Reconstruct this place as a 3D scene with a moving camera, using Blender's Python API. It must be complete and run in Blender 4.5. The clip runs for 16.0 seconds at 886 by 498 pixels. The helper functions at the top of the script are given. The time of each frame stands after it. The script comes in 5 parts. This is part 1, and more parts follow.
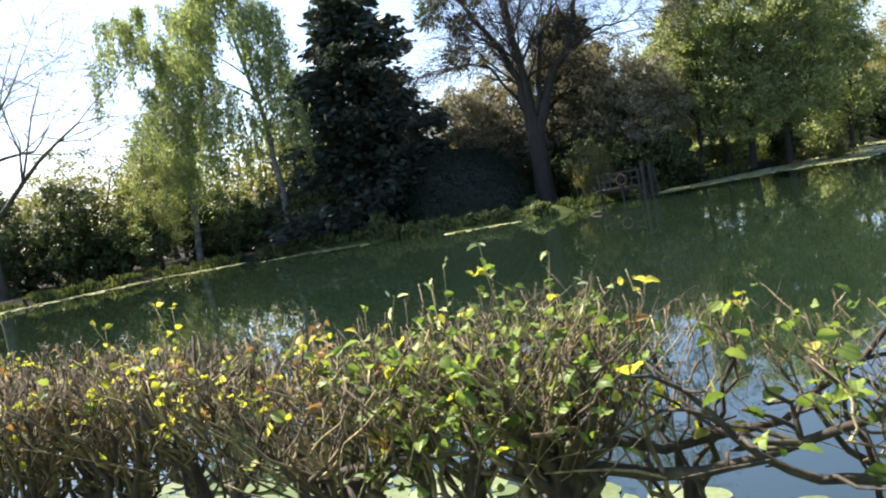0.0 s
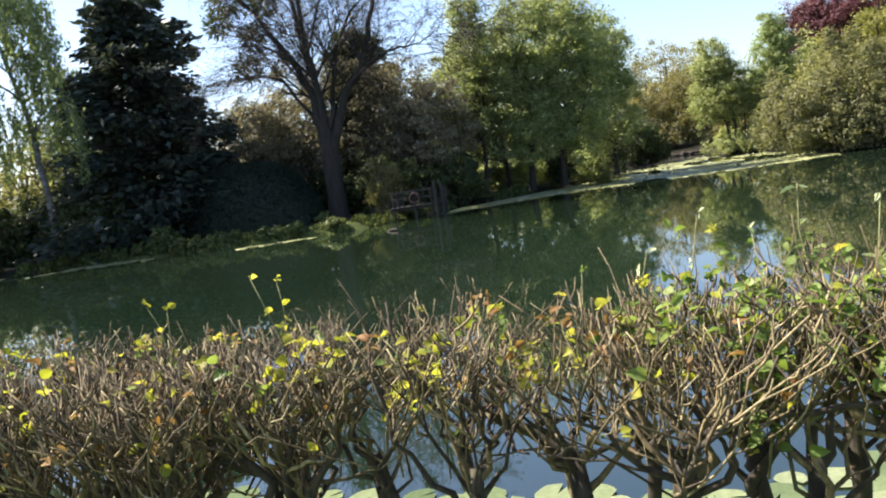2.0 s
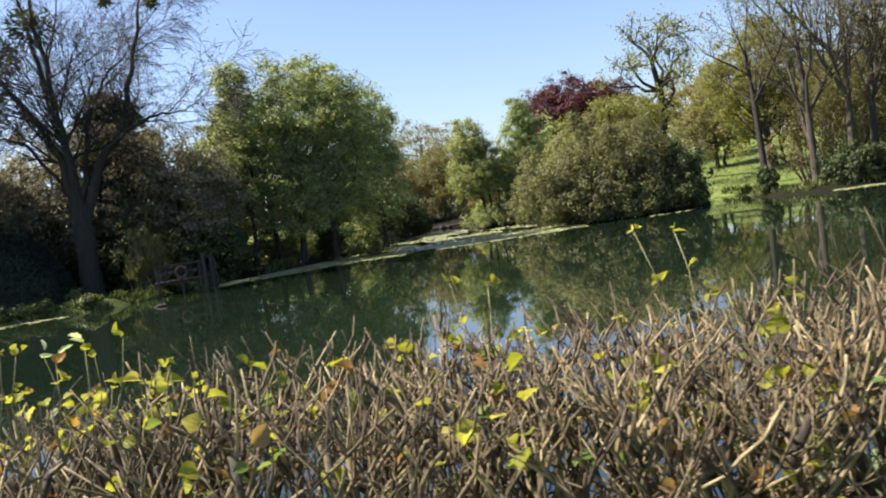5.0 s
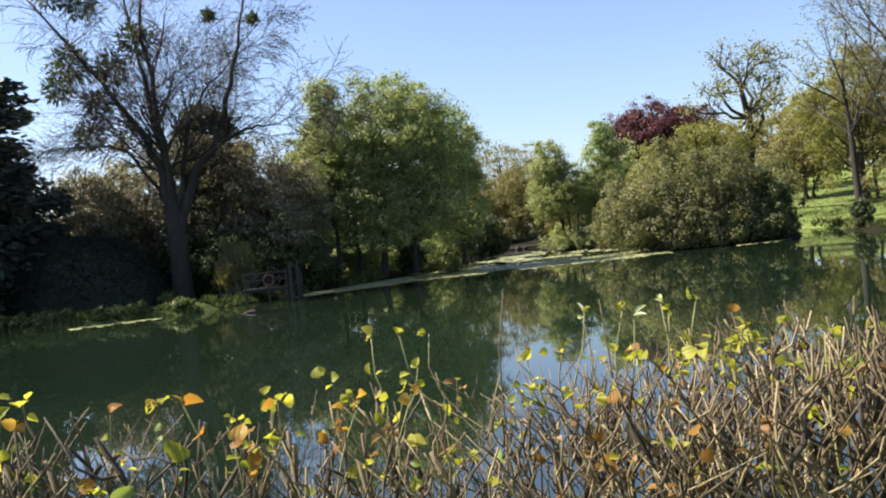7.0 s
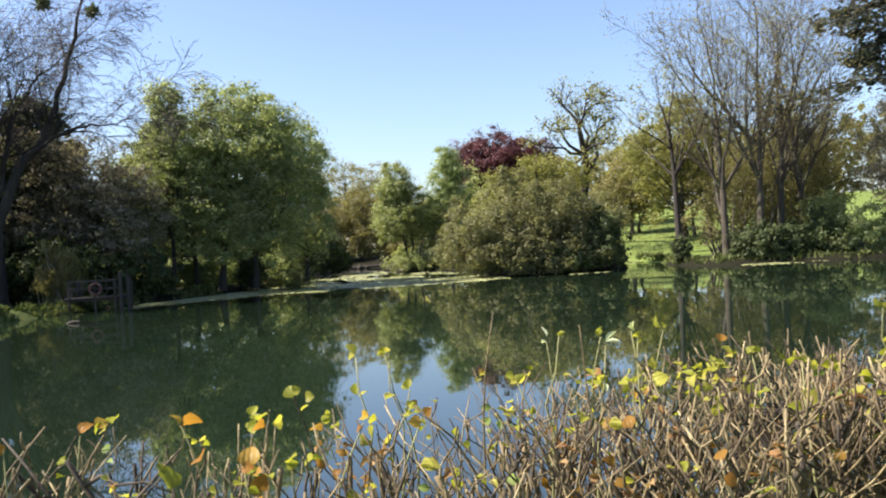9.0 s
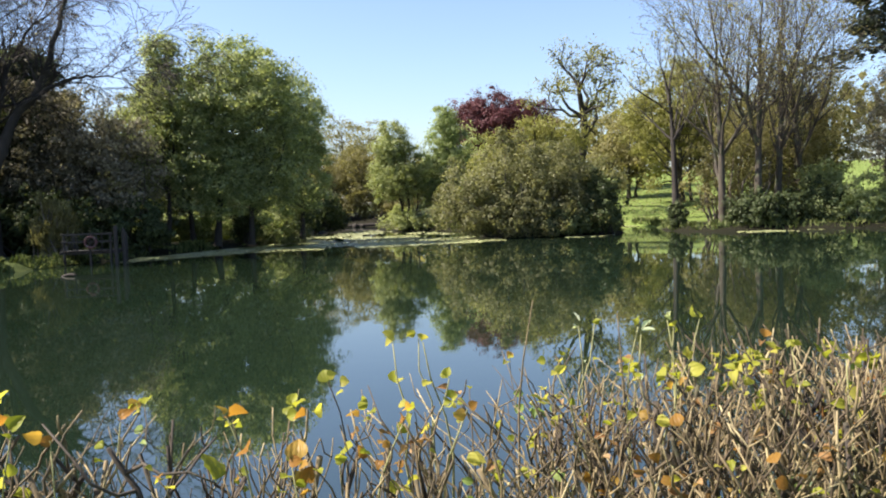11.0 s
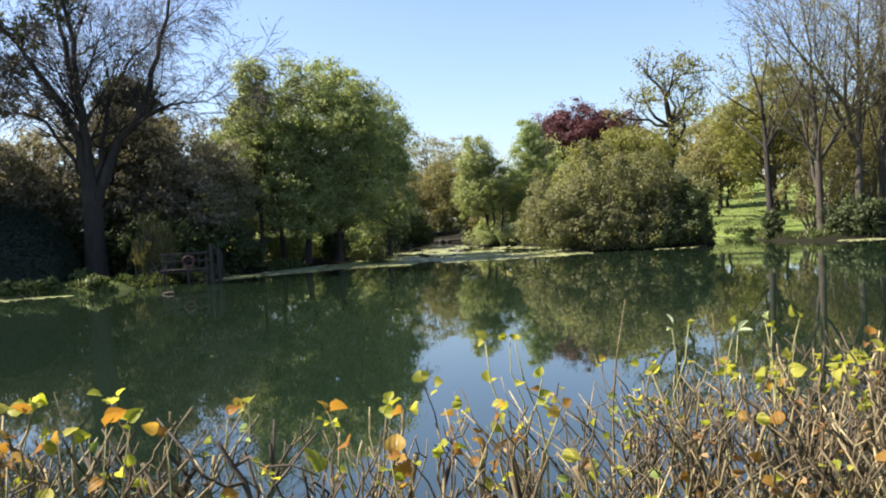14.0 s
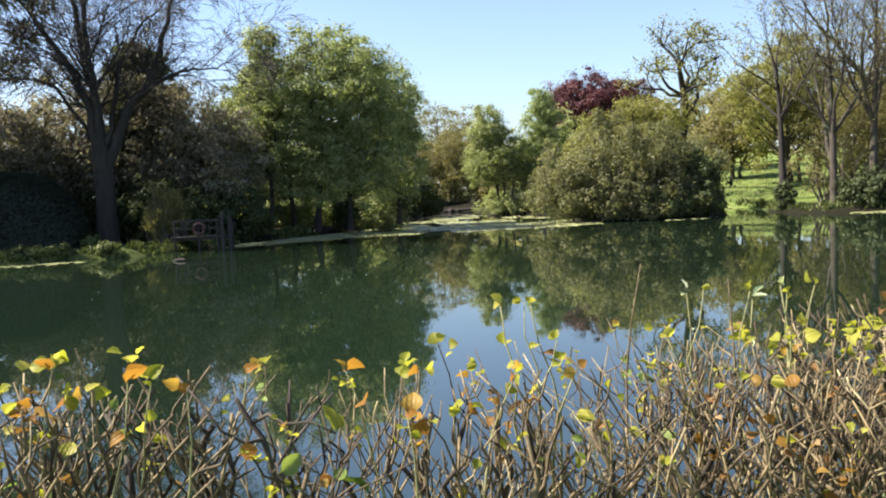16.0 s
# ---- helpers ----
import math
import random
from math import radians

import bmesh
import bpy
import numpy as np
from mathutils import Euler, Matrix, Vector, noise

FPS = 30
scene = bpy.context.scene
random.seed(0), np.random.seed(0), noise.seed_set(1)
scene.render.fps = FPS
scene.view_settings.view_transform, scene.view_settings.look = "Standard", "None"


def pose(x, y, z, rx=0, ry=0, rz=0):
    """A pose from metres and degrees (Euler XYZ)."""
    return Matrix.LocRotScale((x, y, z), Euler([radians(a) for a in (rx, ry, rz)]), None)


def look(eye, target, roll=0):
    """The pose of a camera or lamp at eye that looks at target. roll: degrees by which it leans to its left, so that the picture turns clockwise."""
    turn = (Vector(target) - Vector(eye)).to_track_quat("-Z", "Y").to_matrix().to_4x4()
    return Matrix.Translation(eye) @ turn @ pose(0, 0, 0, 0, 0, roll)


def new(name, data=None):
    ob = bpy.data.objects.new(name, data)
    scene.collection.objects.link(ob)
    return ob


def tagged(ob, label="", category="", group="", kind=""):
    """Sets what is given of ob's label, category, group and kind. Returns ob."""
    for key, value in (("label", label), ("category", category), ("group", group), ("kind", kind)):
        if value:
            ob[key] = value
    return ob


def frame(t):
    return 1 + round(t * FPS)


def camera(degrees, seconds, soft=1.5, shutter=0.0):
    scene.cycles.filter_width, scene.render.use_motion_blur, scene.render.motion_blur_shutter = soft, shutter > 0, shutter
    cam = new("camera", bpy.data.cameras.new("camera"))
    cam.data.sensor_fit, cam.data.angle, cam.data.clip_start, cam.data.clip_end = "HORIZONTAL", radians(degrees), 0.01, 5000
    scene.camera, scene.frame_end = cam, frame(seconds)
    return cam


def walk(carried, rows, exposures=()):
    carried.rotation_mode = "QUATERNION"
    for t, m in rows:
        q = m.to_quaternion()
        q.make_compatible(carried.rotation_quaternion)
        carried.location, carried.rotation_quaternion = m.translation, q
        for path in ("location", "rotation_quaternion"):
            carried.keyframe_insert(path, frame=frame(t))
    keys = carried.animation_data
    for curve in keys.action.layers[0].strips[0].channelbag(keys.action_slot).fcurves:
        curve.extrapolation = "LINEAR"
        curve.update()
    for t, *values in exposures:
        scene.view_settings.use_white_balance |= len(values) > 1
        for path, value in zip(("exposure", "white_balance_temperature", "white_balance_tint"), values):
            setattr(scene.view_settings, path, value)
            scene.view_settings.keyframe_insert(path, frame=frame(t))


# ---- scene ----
cam = camera(56.7, 16.0, 2.0, 0.12)
PATH = [
    (0, (3.455, 0.409, 2.429), (2.3, 2.035, 2.277), -10.2),
    (0.5, (3.28, 0.325, 2.422), (2.149, 1.962, 2.218), -8.4),
    (1, (3.107, 0.296, 2.392), (2.178, 2.046, 2.114), -8.6),
    (1.5, (2.861, 0.275, 2.42), (2.025, 2.073, 2.162), -8.7),
    (2, (2.664, 0.191, 2.429), (1.984, 2.062, 2.235), -8.4),
    (2.5, (2.508, 0.12, 2.421), (1.972, 2.039, 2.245), -7.6),
    (3, (2.339, 0.07, 2.405), (1.977, 2.03, 2.25), -4.3),
    (3.2, (2.295, 0.055, 2.414), (2.091, 2.04, 2.277), -3.0),
    (5.3, (1.409, 0.522, 2.327), (1.312, 2.517, 2.243), -9.1),
    (5.5, (1.353, 0.478, 2.334), (1.219, 2.472, 2.264), -10.4),
    (6, (1.164, 0.416, 2.342), (0.947, 2.401, 2.237), -12.1),
    (6.5, (0.975, 0.362, 2.346), (0.707, 2.344, 2.3), -11.6),
    (7, (0.852, 0.28, 2.36), (0.607, 2.265, 2.33), -6.0),
    (7.5, (0.796, 0.208, 2.358), (0.62, 2.198, 2.274), -2.7),
    (8, (0.747, 0.232, 2.347), (0.673, 2.229, 2.286), -2.2),
    (8.5, (0.676, 0.281, 2.365), (0.683, 2.281, 2.354), -3.7),
    (9, (0.646, 0.288, 2.377), (0.79, 2.283, 2.363), -3.1),
    (9.2, (0.635, 0.292, 2.384), (0.859, 2.279, 2.354), -2.6),
    (11.3, (0.578, 0.314, 2.415), (0.688, 2.308, 2.303), -1.5),
    (11.5, (0.572, 0.313, 2.409), (0.631, 2.309, 2.299), -1.7),
    (12, (0.572, 0.299, 2.409), (0.574, 2.298, 2.329), -2.4),
    (12.5, (0.575, 0.295, 2.407), (0.524, 2.294, 2.382), -1.5),
    (13, (0.574, 0.298, 2.4), (0.478, 2.295, 2.355), -0.3),
    (13.5, (0.572, 0.295, 2.394), (0.481, 2.292, 2.33), -0.5),
    (14, (0.58, 0.296, 2.398), (0.525, 2.294, 2.331), -3.0),
    (14.5, (0.585, 0.29, 2.4), (0.572, 2.289, 2.328), -4.1),
    (15, (0.586, 0.288, 2.399), (0.576, 2.285, 2.295), -4.6),
    (15.5, (0.581, 0.291, 2.396), (0.544, 2.286, 2.248), -4.5),
    (16, (0.571, 0.293, 2.389), (0.489, 2.286, 2.249), -2.6),
]
walk(cam, [(t, look(eye, aim, roll)) for t, eye, aim, roll in PATH], [(0.0, 1.95, 6900, 16), (0.5, 1.72, 6900, 16), (2.5, 1.76, 6900, 17), (5.5, 1.32, 6900, 17), (9.0, 1.5, 6900, 17), (11.5, 1.52, 6900, 17), (13.0, 1.46, 6900, 17), (15.5, 1.6, 6900, 16), (16.0, 1.58, 6900, 16)])


# ---- light ----
SUN_AZ, SUN_EL = 89.0, 48.0          # degrees left of straight ahead, and above the horizon
sun_way = Vector((-math.sin(radians(SUN_AZ)) * math.cos(radians(SUN_EL)),
                  math.cos(radians(SUN_AZ)) * math.cos(radians(SUN_EL)), math.sin(radians(SUN_EL))))
sun = new("sun", bpy.data.lights.new("sun", "SUN"))
sun.data.energy, sun.data.angle, sun.data.color = 5.0, radians(0.6), (1.0, 0.945, 0.86)
sun.matrix_world = look(sun_way * 60, (0, 0, 0))
world = bpy.data.worlds.new("world")
scene.world = world
world.use_nodes = True
sky = world.node_tree.nodes.new("ShaderNodeTexSky")
sky.sky_type, sky.sun_disc = "NISHITA", False
sky.sun_elevation, sky.sun_rotation = radians(SUN_EL), radians(-SUN_AZ)
sky.air_density, sky.dust_density, sky.ozone_density = 1.0, 1.2, 5.0
backing = world.node_tree.nodes["Background"]
backing.inputs["Strength"].default_value = 0.09
world.node_tree.links.new(sky.outputs[0], backing.inputs["Color"])


# ---- materials ----
def nodes_of(name):
    m = bpy.data.materials.new(name)
    m.use_nodes = True
    t = m.node_tree
    return m, t, t.nodes["Principled BSDF"], t.nodes["Material Output"]


def ramp(t, source, stops):
    r = t.nodes.new("ShaderNodeValToRGB")
    e = r.color_ramp.elements
    while len(e) < len(stops):
        e.new(0.5)
    for i, (at, col) in enumerate(stops):
        e[i].position, e[i].color = at, (*col, 1)
    t.links.new(source, r.inputs[0])
    return r.outputs[0]


def noise_tex(t, scale, detail=4, rough=0.55, vec=None):
    n = t.nodes.new("ShaderNodeTexNoise")
    n.inputs["Scale"].default_value, n.inputs["Detail"].default_value = scale, detail
    n.inputs["Roughness"].default_value = rough
    if vec is not None:
        t.links.new(vec, n.inputs["Vector"])
    return n.outputs[0]


def mixed(t, fac, a, b, how="MIX"):
    m = t.nodes.new("ShaderNodeMix")
    m.data_type, m.blend_type = "RGBA", how
    for sock, v in ((m.inputs[0], fac), (m.inputs[6], a), (m.inputs[7], b)):
        if isinstance(v, (int, float)):
            sock.default_value = v
        elif isinstance(v, tuple):
            sock.default_value = (*v, 1)
        else:
            t.links.new(v, sock)
    return m.outputs[2]


def where(t):
    return t.nodes.new("ShaderNodeNewGeometry").outputs["Position"]


def bumped(t, bsdf, height, strength, dist):
    b = t.nodes.new("ShaderNodeBump")
    b.inputs["Strength"].default_value, b.inputs["Distance"].default_value = strength, dist
    t.links.new(height, b.inputs["Height"])
    t.links.new(b.outputs[0], bsdf.inputs["Normal"])


def leafy(name, colours, through_light=0.4, rough=0.5, each=False, veins=False):
    """Foliage: every leaf takes its own tint, and lets some light through."""
    m, t, bsdf, out = nodes_of(name)
    if each:
        rnd = t.nodes.new("ShaderNodeObjectInfo").outputs["Random"]
    else:
        rnd = t.nodes.new("ShaderNodeNewGeometry").outputs["Random Per Island"]
    col = ramp(t, rnd, [(i / max(1, len(colours) - 1), c) for i, c in enumerate(colours)])
    big = noise_tex(t, 0.35 if not each else 22.0, 3, 0.6, where(t))
    col = mixed(t, 0.55, col, ramp(t, big, [(0.3, (0.55, 0.55, 0.55)), (0.7, (1.25, 1.25, 1.2))]), "MULTIPLY")
    if veins:
        co = t.nodes.new("ShaderNodeTexCoord").outputs["Object"]
        w = t.nodes.new("ShaderNodeTexWave")
        w.inputs["Scale"].default_value, w.inputs["Distortion"].default_value = 1.6, 1.5
        t.links.new(co, w.inputs["Vector"])
        bumped(t, bsdf, w.outputs[1], 0.22, 0.003)
    t.links.new(col, bsdf.inputs["Base Color"])
    bsdf.inputs["Roughness"].default_value = rough
    bsdf.inputs["Specular IOR Level"].default_value = 0.15
    tr = t.nodes.new("ShaderNodeBsdfTranslucent")
    t.links.new(mixed(t, 1.0, col, (1.2, 1.2, 0.7), "MULTIPLY"), tr.inputs["Color"])
    mix = t.nodes.new("ShaderNodeMixShader")
    mix.inputs[0].default_value = through_light
    t.links.new(bsdf.outputs[0], mix.inputs[1])
    t.links.new(tr.outputs[0], mix.inputs[2])
    t.links.new(mix.outputs[0], out.inputs["Surface"])
    return m


def barky(name, dark, light, scale=9.0, stretch=0.25, depth=0.02, moss=None, vary=False):
    m, t, bsdf, out = nodes_of(name)
    mp = t.nodes.new("ShaderNodeMapping")
    mp.inputs["Scale"].default_value = (1, 1, stretch)
    t.links.new(where(t), mp.inputs["Vector"])
    fine = noise_tex(t, scale, 6, 0.65, mp.outputs[0])
    broad = noise_tex(t, scale * 0.12, 3, 0.6, where(t))
    col = ramp(t, fine, [(0.3, dark), (0.68, light)])
    col = mixed(t, 0.5, col, ramp(t, broad, [(0.3, (0.6, 0.6, 0.58)), (0.7, (1.2, 1.2, 1.2))]), "MULTIPLY")
    if vary:
        rnd = t.nodes.new("ShaderNodeNewGeometry").outputs["Random Per Island"]
        col = mixed(t, 1.0, col, ramp(t, rnd, [(0.0, (0.22, 0.17, 0.15)), (0.4, (0.58, 0.52, 0.48)), (0.75, (1.1, 1.02, 0.92)), (1.0, (1.75, 1.75, 1.7))]), "MULTIPLY")
    if moss:
        col = mixed(t, ramp(t, noise_tex(t, scale * 0.3, 5, 0.6, where(t)), [(0.52, (0, 0, 0)), (0.66, (0.7, 0.7, 0.7))]), col, moss)
    t.links.new(col, bsdf.inputs["Base Color"])
    bsdf.inputs["Roughness"].default_value = 0.85
    bumped(t, bsdf, fine, 0.6, depth)
    return m


def ground_material():
    m, t, bsdf, out = nodes_of("turf and shade-darkened soil")
    p = where(t)
    a, b, c = noise_tex(t, 0.12, 4, 0.6, p), noise_tex(t, 1.7, 5, 0.65, p), noise_tex(t, 24.0, 3, 0.6, p)
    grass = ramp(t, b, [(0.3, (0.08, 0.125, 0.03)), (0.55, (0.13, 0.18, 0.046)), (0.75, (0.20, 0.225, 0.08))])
    # soil taken near black, so its colour also carries shade under trees
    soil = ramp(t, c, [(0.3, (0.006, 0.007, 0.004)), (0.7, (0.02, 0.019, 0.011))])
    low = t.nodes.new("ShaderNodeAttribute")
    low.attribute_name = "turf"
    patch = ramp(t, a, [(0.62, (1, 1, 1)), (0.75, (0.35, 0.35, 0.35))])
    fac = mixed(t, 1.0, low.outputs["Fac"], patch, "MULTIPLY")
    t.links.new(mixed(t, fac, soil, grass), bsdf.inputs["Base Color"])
    bsdf.inputs["Roughness"].default_value = 0.95
    bsdf.inputs["Specular IOR Level"].default_value = 0.1
    bumped(t, bsdf, c, 0.7, 0.05)
    return m


def water_material():
    m, t, bsdf, out = nodes_of("pond water")
    p = where(t)
    deep = ramp(t, noise_tex(t, 0.09, 3, 0.5, p), [(0.3, (0.006, 0.014, 0.008)), (0.7, (0.011, 0.020, 0.011))])
    t.links.new(deep, bsdf.inputs["Base Color"])
    bsdf.inputs["Roughness"].default_value = 0.012
    bsdf.inputs["IOR"].default_value = 2.0
    mp = t.nodes.new("ShaderNodeMapping")
    mp.inputs["Scale"].default_value = (0.55, 1.0, 1.0)
    mp.inputs["Rotation"].default_value = (0, 0, radians(12))
    t.links.new(p, mp.inputs["Vector"])
    small, slow = noise_tex(t, 5.0, 2, 0.5, mp.outputs[0]), noise_tex(t, 0.9, 2, 0.5, mp.outputs[0])
    add = t.nodes.new("ShaderNodeMath")
    add.operation = "MULTIPLY_ADD"
    add.inputs[1].default_value = 0.22
    t.links.new(small, add.inputs[0])
    t.links.new(slow, add.inputs[2])
    calm = ramp(t, noise_tex(t, 0.11, 3, 0.55, p), [(0.4, (0.25, 0.25, 0.25)), (0.65, (1, 1, 1))])
    mul = t.nodes.new("ShaderNodeMath")
    mul.operation = "MULTIPLY"
    t.links.new(add.outputs[0], mul.inputs[0])
    t.links.new(calm, mul.inputs[1])
    bumped(t, bsdf, mul.outputs[0], 0.045, 0.05)
    return m


M_GROUND, M_WATER = ground_material(), water_material()
M_BARK = barky("grey bark", (0.024, 0.02, 0.014), (0.078, 0.064, 0.045), 5.0, 0.25, 0.05, (0.07, 0.09, 0.04))
M_BARK_DARK = barky("dark bark", (0.010, 0.008, 0.006), (0.038, 0.031, 0.023), 5.0, 0.25, 0.04)
M_BARK_PALE = barky("pale twiggy bark", (0.075, 0.06, 0.045), (0.20, 0.17, 0.13), 5.0, 0.3, 0.03)
M_BIRCH = barky("silver birch bark", (0.05, 0.045, 0.04), (0.30, 0.29, 0.27), 2.2, 1.6, 0.01)
# dark bark, lowered further in colour for the shade inside the hedge
M_STEM = barky("shade-darkened hedge bark", (0.009, 0.007, 0.005), (0.062, 0.047, 0.031), 60.0, 0.3, 0.006, (0.075, 0.08, 0.035))
M_TWIG = barky("hedge twig bark", (0.028, 0.024, 0.012), (0.28, 0.235, 0.13), 90.0, 0.3, 0.002, None, True)
M_SHOOT = barky("green shoot bark", (0.12, 0.13, 0.05), (0.28, 0.27, 0.12), 80.0, 0.3, 0.002)
# timber colour lowered to stand in for the shrubs' shade on the stage
M_WOOD = barky("weathered, shade-darkened timber", (0.012, 0.011, 0.009), (0.05, 0.044, 0.036), 14.0, 0.3, 0.01)

L_LIME = leafy("spring lime leaves", [(0.17, 0.205, 0.075), (0.26, 0.30, 0.12), (0.35, 0.39, 0.18)], 0.4)
L_GREEN = leafy("alder leaves", [(0.145, 0.185, 0.085), (0.26, 0.31, 0.145), (0.39, 0.435, 0.23)], 0.55)
L_DEEP = leafy("deep green leaves", [(0.035, 0.052, 0.024), (0.062, 0.085, 0.036), (0.10, 0.125, 0.052)], 0.3)
L_BIRCH = leafy("young birch leaves", [(0.15, 0.20, 0.08), (0.23, 0.29, 0.125), (0.32, 0.38, 0.19)], 0.5)
L_YELLOW = leafy("yellow-green leaves", [(0.15, 0.155, 0.045), (0.225, 0.23, 0.07), (0.30, 0.30, 0.11)], 0.45)
L_OLIVE = leafy("willow catkin leaves", [(0.12, 0.115, 0.05), (0.21, 0.20, 0.09), (0.31, 0.285, 0.14)], 0.5)
L_WILLOW = leafy("grey willow leaves", [(0.10, 0.108, 0.052), (0.175, 0.182, 0.09), (0.27, 0.27, 0.145)], 0.5)
L_BROWN = leafy("brown bud twigs", [(0.115, 0.108, 0.083), (0.205, 0.192, 0.15), (0.33, 0.31, 0.245)], 0.45)
L_RED = leafy("copper beech leaves", [(0.055, 0.020, 0.025), (0.095, 0.034, 0.039), (0.14, 0.055, 0.057)], 0.22)
L_NEEDLE = leafy("dark conifer needles", [(0.026, 0.036, 0.031), (0.046, 0.06, 0.05), (0.078, 0.098, 0.075)], 0.2)
L_YEW = leafy("clipped yew needles", [(0.012, 0.018, 0.013), (0.02, 0.029, 0.02), (0.031, 0.043, 0.026)], 0.1)
L_REED = leafy("reed blades", [(0.10, 0.13, 0.05), (0.18, 0.20, 0.09), (0.30, 0.29, 0.17)], 0.35)
L_GRASS = leafy("bank herbs", [(0.035, 0.055, 0.018), (0.08, 0.11, 0.034), (0.19, 0.21, 0.085)], 0.3)
L_MAT = leafy("floating pads", [(0.17, 0.20, 0.08), (0.28, 0.31, 0.14), (0.42, 0.42, 0.24)], 0.0, 0.4)
L_PAD = leafy("lily pads", [(0.08, 0.115, 0.045), (0.145, 0.185, 0.08), (0.23, 0.26, 0.14)], 0.1, 0.3, each=True)
H_LIME = leafy("young hedge leaves", [(0.23, 0.255, 0.035), (0.34, 0.355, 0.055), (0.47, 0.44, 0.10)], 0.55, 0.4, each=True, veins=True)
H_GREEN = leafy("green hedge leaves", [(0.09, 0.15, 0.035), (0.15, 0.225, 0.055), (0.23, 0.30, 0.09)], 0.45, 0.4, each=True, veins=True)
H_AMBER = leafy("bronze hedge leaves", [(0.26, 0.14, 0.03), (0.34, 0.17, 0.04), (0.40, 0.27, 0.07)], 0.55, 0.4, each=True, veins=True)
H_SILVER = leafy("downy folded leaves", [(0.42, 0.50, 0.30), (0.52, 0.58, 0.40), (0.62, 0.66, 0.50)], 0.4, 0.5, each=True)
H_OLD = leafy("withered hedge leaves", [(0.16, 0.08, 0.03), (0.26, 0.15, 0.06), (0.36, 0.24, 0.12)], 0.35, 0.6, each=True, veins=True)


# ---- shaping helpers ----
def rand(seed):
    return np.random.default_rng(seed)


def mesh_of(name, verts, faces, material, smooth=False):
    me = bpy.data.meshes.new(name)
    me.from_pydata([tuple(v) for v in verts], [], faces)
    me.materials.append(material)
    if smooth:
        me.polygons.foreach_set("use_smooth", [True] * len(me.polygons))
    me.update()
    return me


def quads_mesh(name, corners, material):
    """corners: n x 4 x 3; each quad is an island of its own."""
    n = len(corners)
    me = bpy.data.meshes.new(name)
    me.vertices.add(n * 4)
    me.vertices.foreach_set("co", np.asarray(corners, dtype=np.float32).ravel())
    me.loops.add(n * 4)
    me.loops.foreach_set("vertex_index", np.arange(n * 4, dtype=np.int32))
    me.polygons.add(n)
    me.polygons.foreach_set("loop_start", np.arange(0, n * 4, 4, dtype=np.int32))
    me.materials.append(material)
    me.update(calc_edges=True)
    me.validate()
    return me


def empty(name, at, label, category, group="", kind=""):
    ob = new(name)
    ob.location = at
    ob.empty_display_size = 0.2
    return tagged(ob, label, category, group, kind)


def part(name, me, parent, label="", kind=""):
    """A mesh in world measures, hung under its thing."""
    ob = new(name, me)
    ob.parent = parent
    up = parent
    place = Vector((0, 0, 0))
    while up is not None:
        place = place + up.location
        up = up.parent
    ob.location = -place
    return tagged(ob, label, kind=kind)


class Tubes:
    """Collects tapered tubes into one mesh."""
    def __init__(self):
        self.v, self.f = [], []

    def add(self, pts, radii, sides=5, cap=True):
        pts = [np.asarray(p, float) for p in pts]
        base = len(self.v)
        ref = np.array((0.31, 0.87, 0.38))
        for i, p in enumerate(pts):
            d = pts[min(i + 1, len(pts) - 1)] - pts[max(i - 1, 0)]
            d = d / (np.linalg.norm(d) + 1e-9)
            u = np.cross(d, ref)
            if np.linalg.norm(u) < 0.1:
                u = np.cross(d, (1.0, 0.0, 0.0))
            u = u / np.linalg.norm(u)
            w = np.cross(d, u)
            for k in range(sides):
                a = 2 * math.pi * k / sides
                self.v.append(p + radii[i] * (math.cos(a) * u + math.sin(a) * w))
        for i in range(len(pts) - 1):
            for k in range(sides):
                a, b = base + i * sides + k, base + i * sides + (k + 1) % sides
                self.f.append((a, b, b + sides, a + sides))
        if cap:
            self.f.append(tuple(base + (len(pts) - 1) * sides + k for k in range(sides)))

    def mesh(self, name, material):
        return mesh_of(name, self.v, self.f, material, True)


def unit(v):
    return v / (np.linalg.norm(v, axis=-1, keepdims=True) + 1e-9)


def leaf_quads(g, centres, length, width, flat=0.0, along=None, vary=0.4, face=None):
    """Pointed leaves at the centres, turned at random; flat 1 lays them level, along gives their way, face the side they turn out."""
    n = len(centres)
    if face is not None:
        nrm = unit(face + 0.55 * unit(g.normal(size=(n, 3))))
        d = unit(np.cross(nrm, g.normal(size=(n, 3))))
        s = 1 + vary * g.uniform(-1, 1, size=(n, 1))
        a, b = d * length * s, np.cross(nrm, d) * width * s * 0.5
        return np.stack((centres - a * 0.5, centres + b - a * 0.05, centres + a * 0.5, centres - b - a * 0.05), axis=1)
    d = unit(g.normal(size=(n, 3))) if along is None else unit(along + 0.35 * g.normal(size=(n, 3)))
    d[:, 2] *= 1 - flat
    d = unit(d)
    side = unit(np.cross(d, unit(g.normal(size=(n, 3)) * (1 - flat) + np.array((0, 0, 1.0)) * (0.25 + flat))))
    s = (1 + vary * g.uniform(-1, 1, size=(n, 1)))
    a, b = d * length * s, side * width * s * 0.5
    return np.stack((centres - a * 0.5, centres + b - a * 0.05, centres + a * 0.5, centres - b - a * 0.05), axis=1)


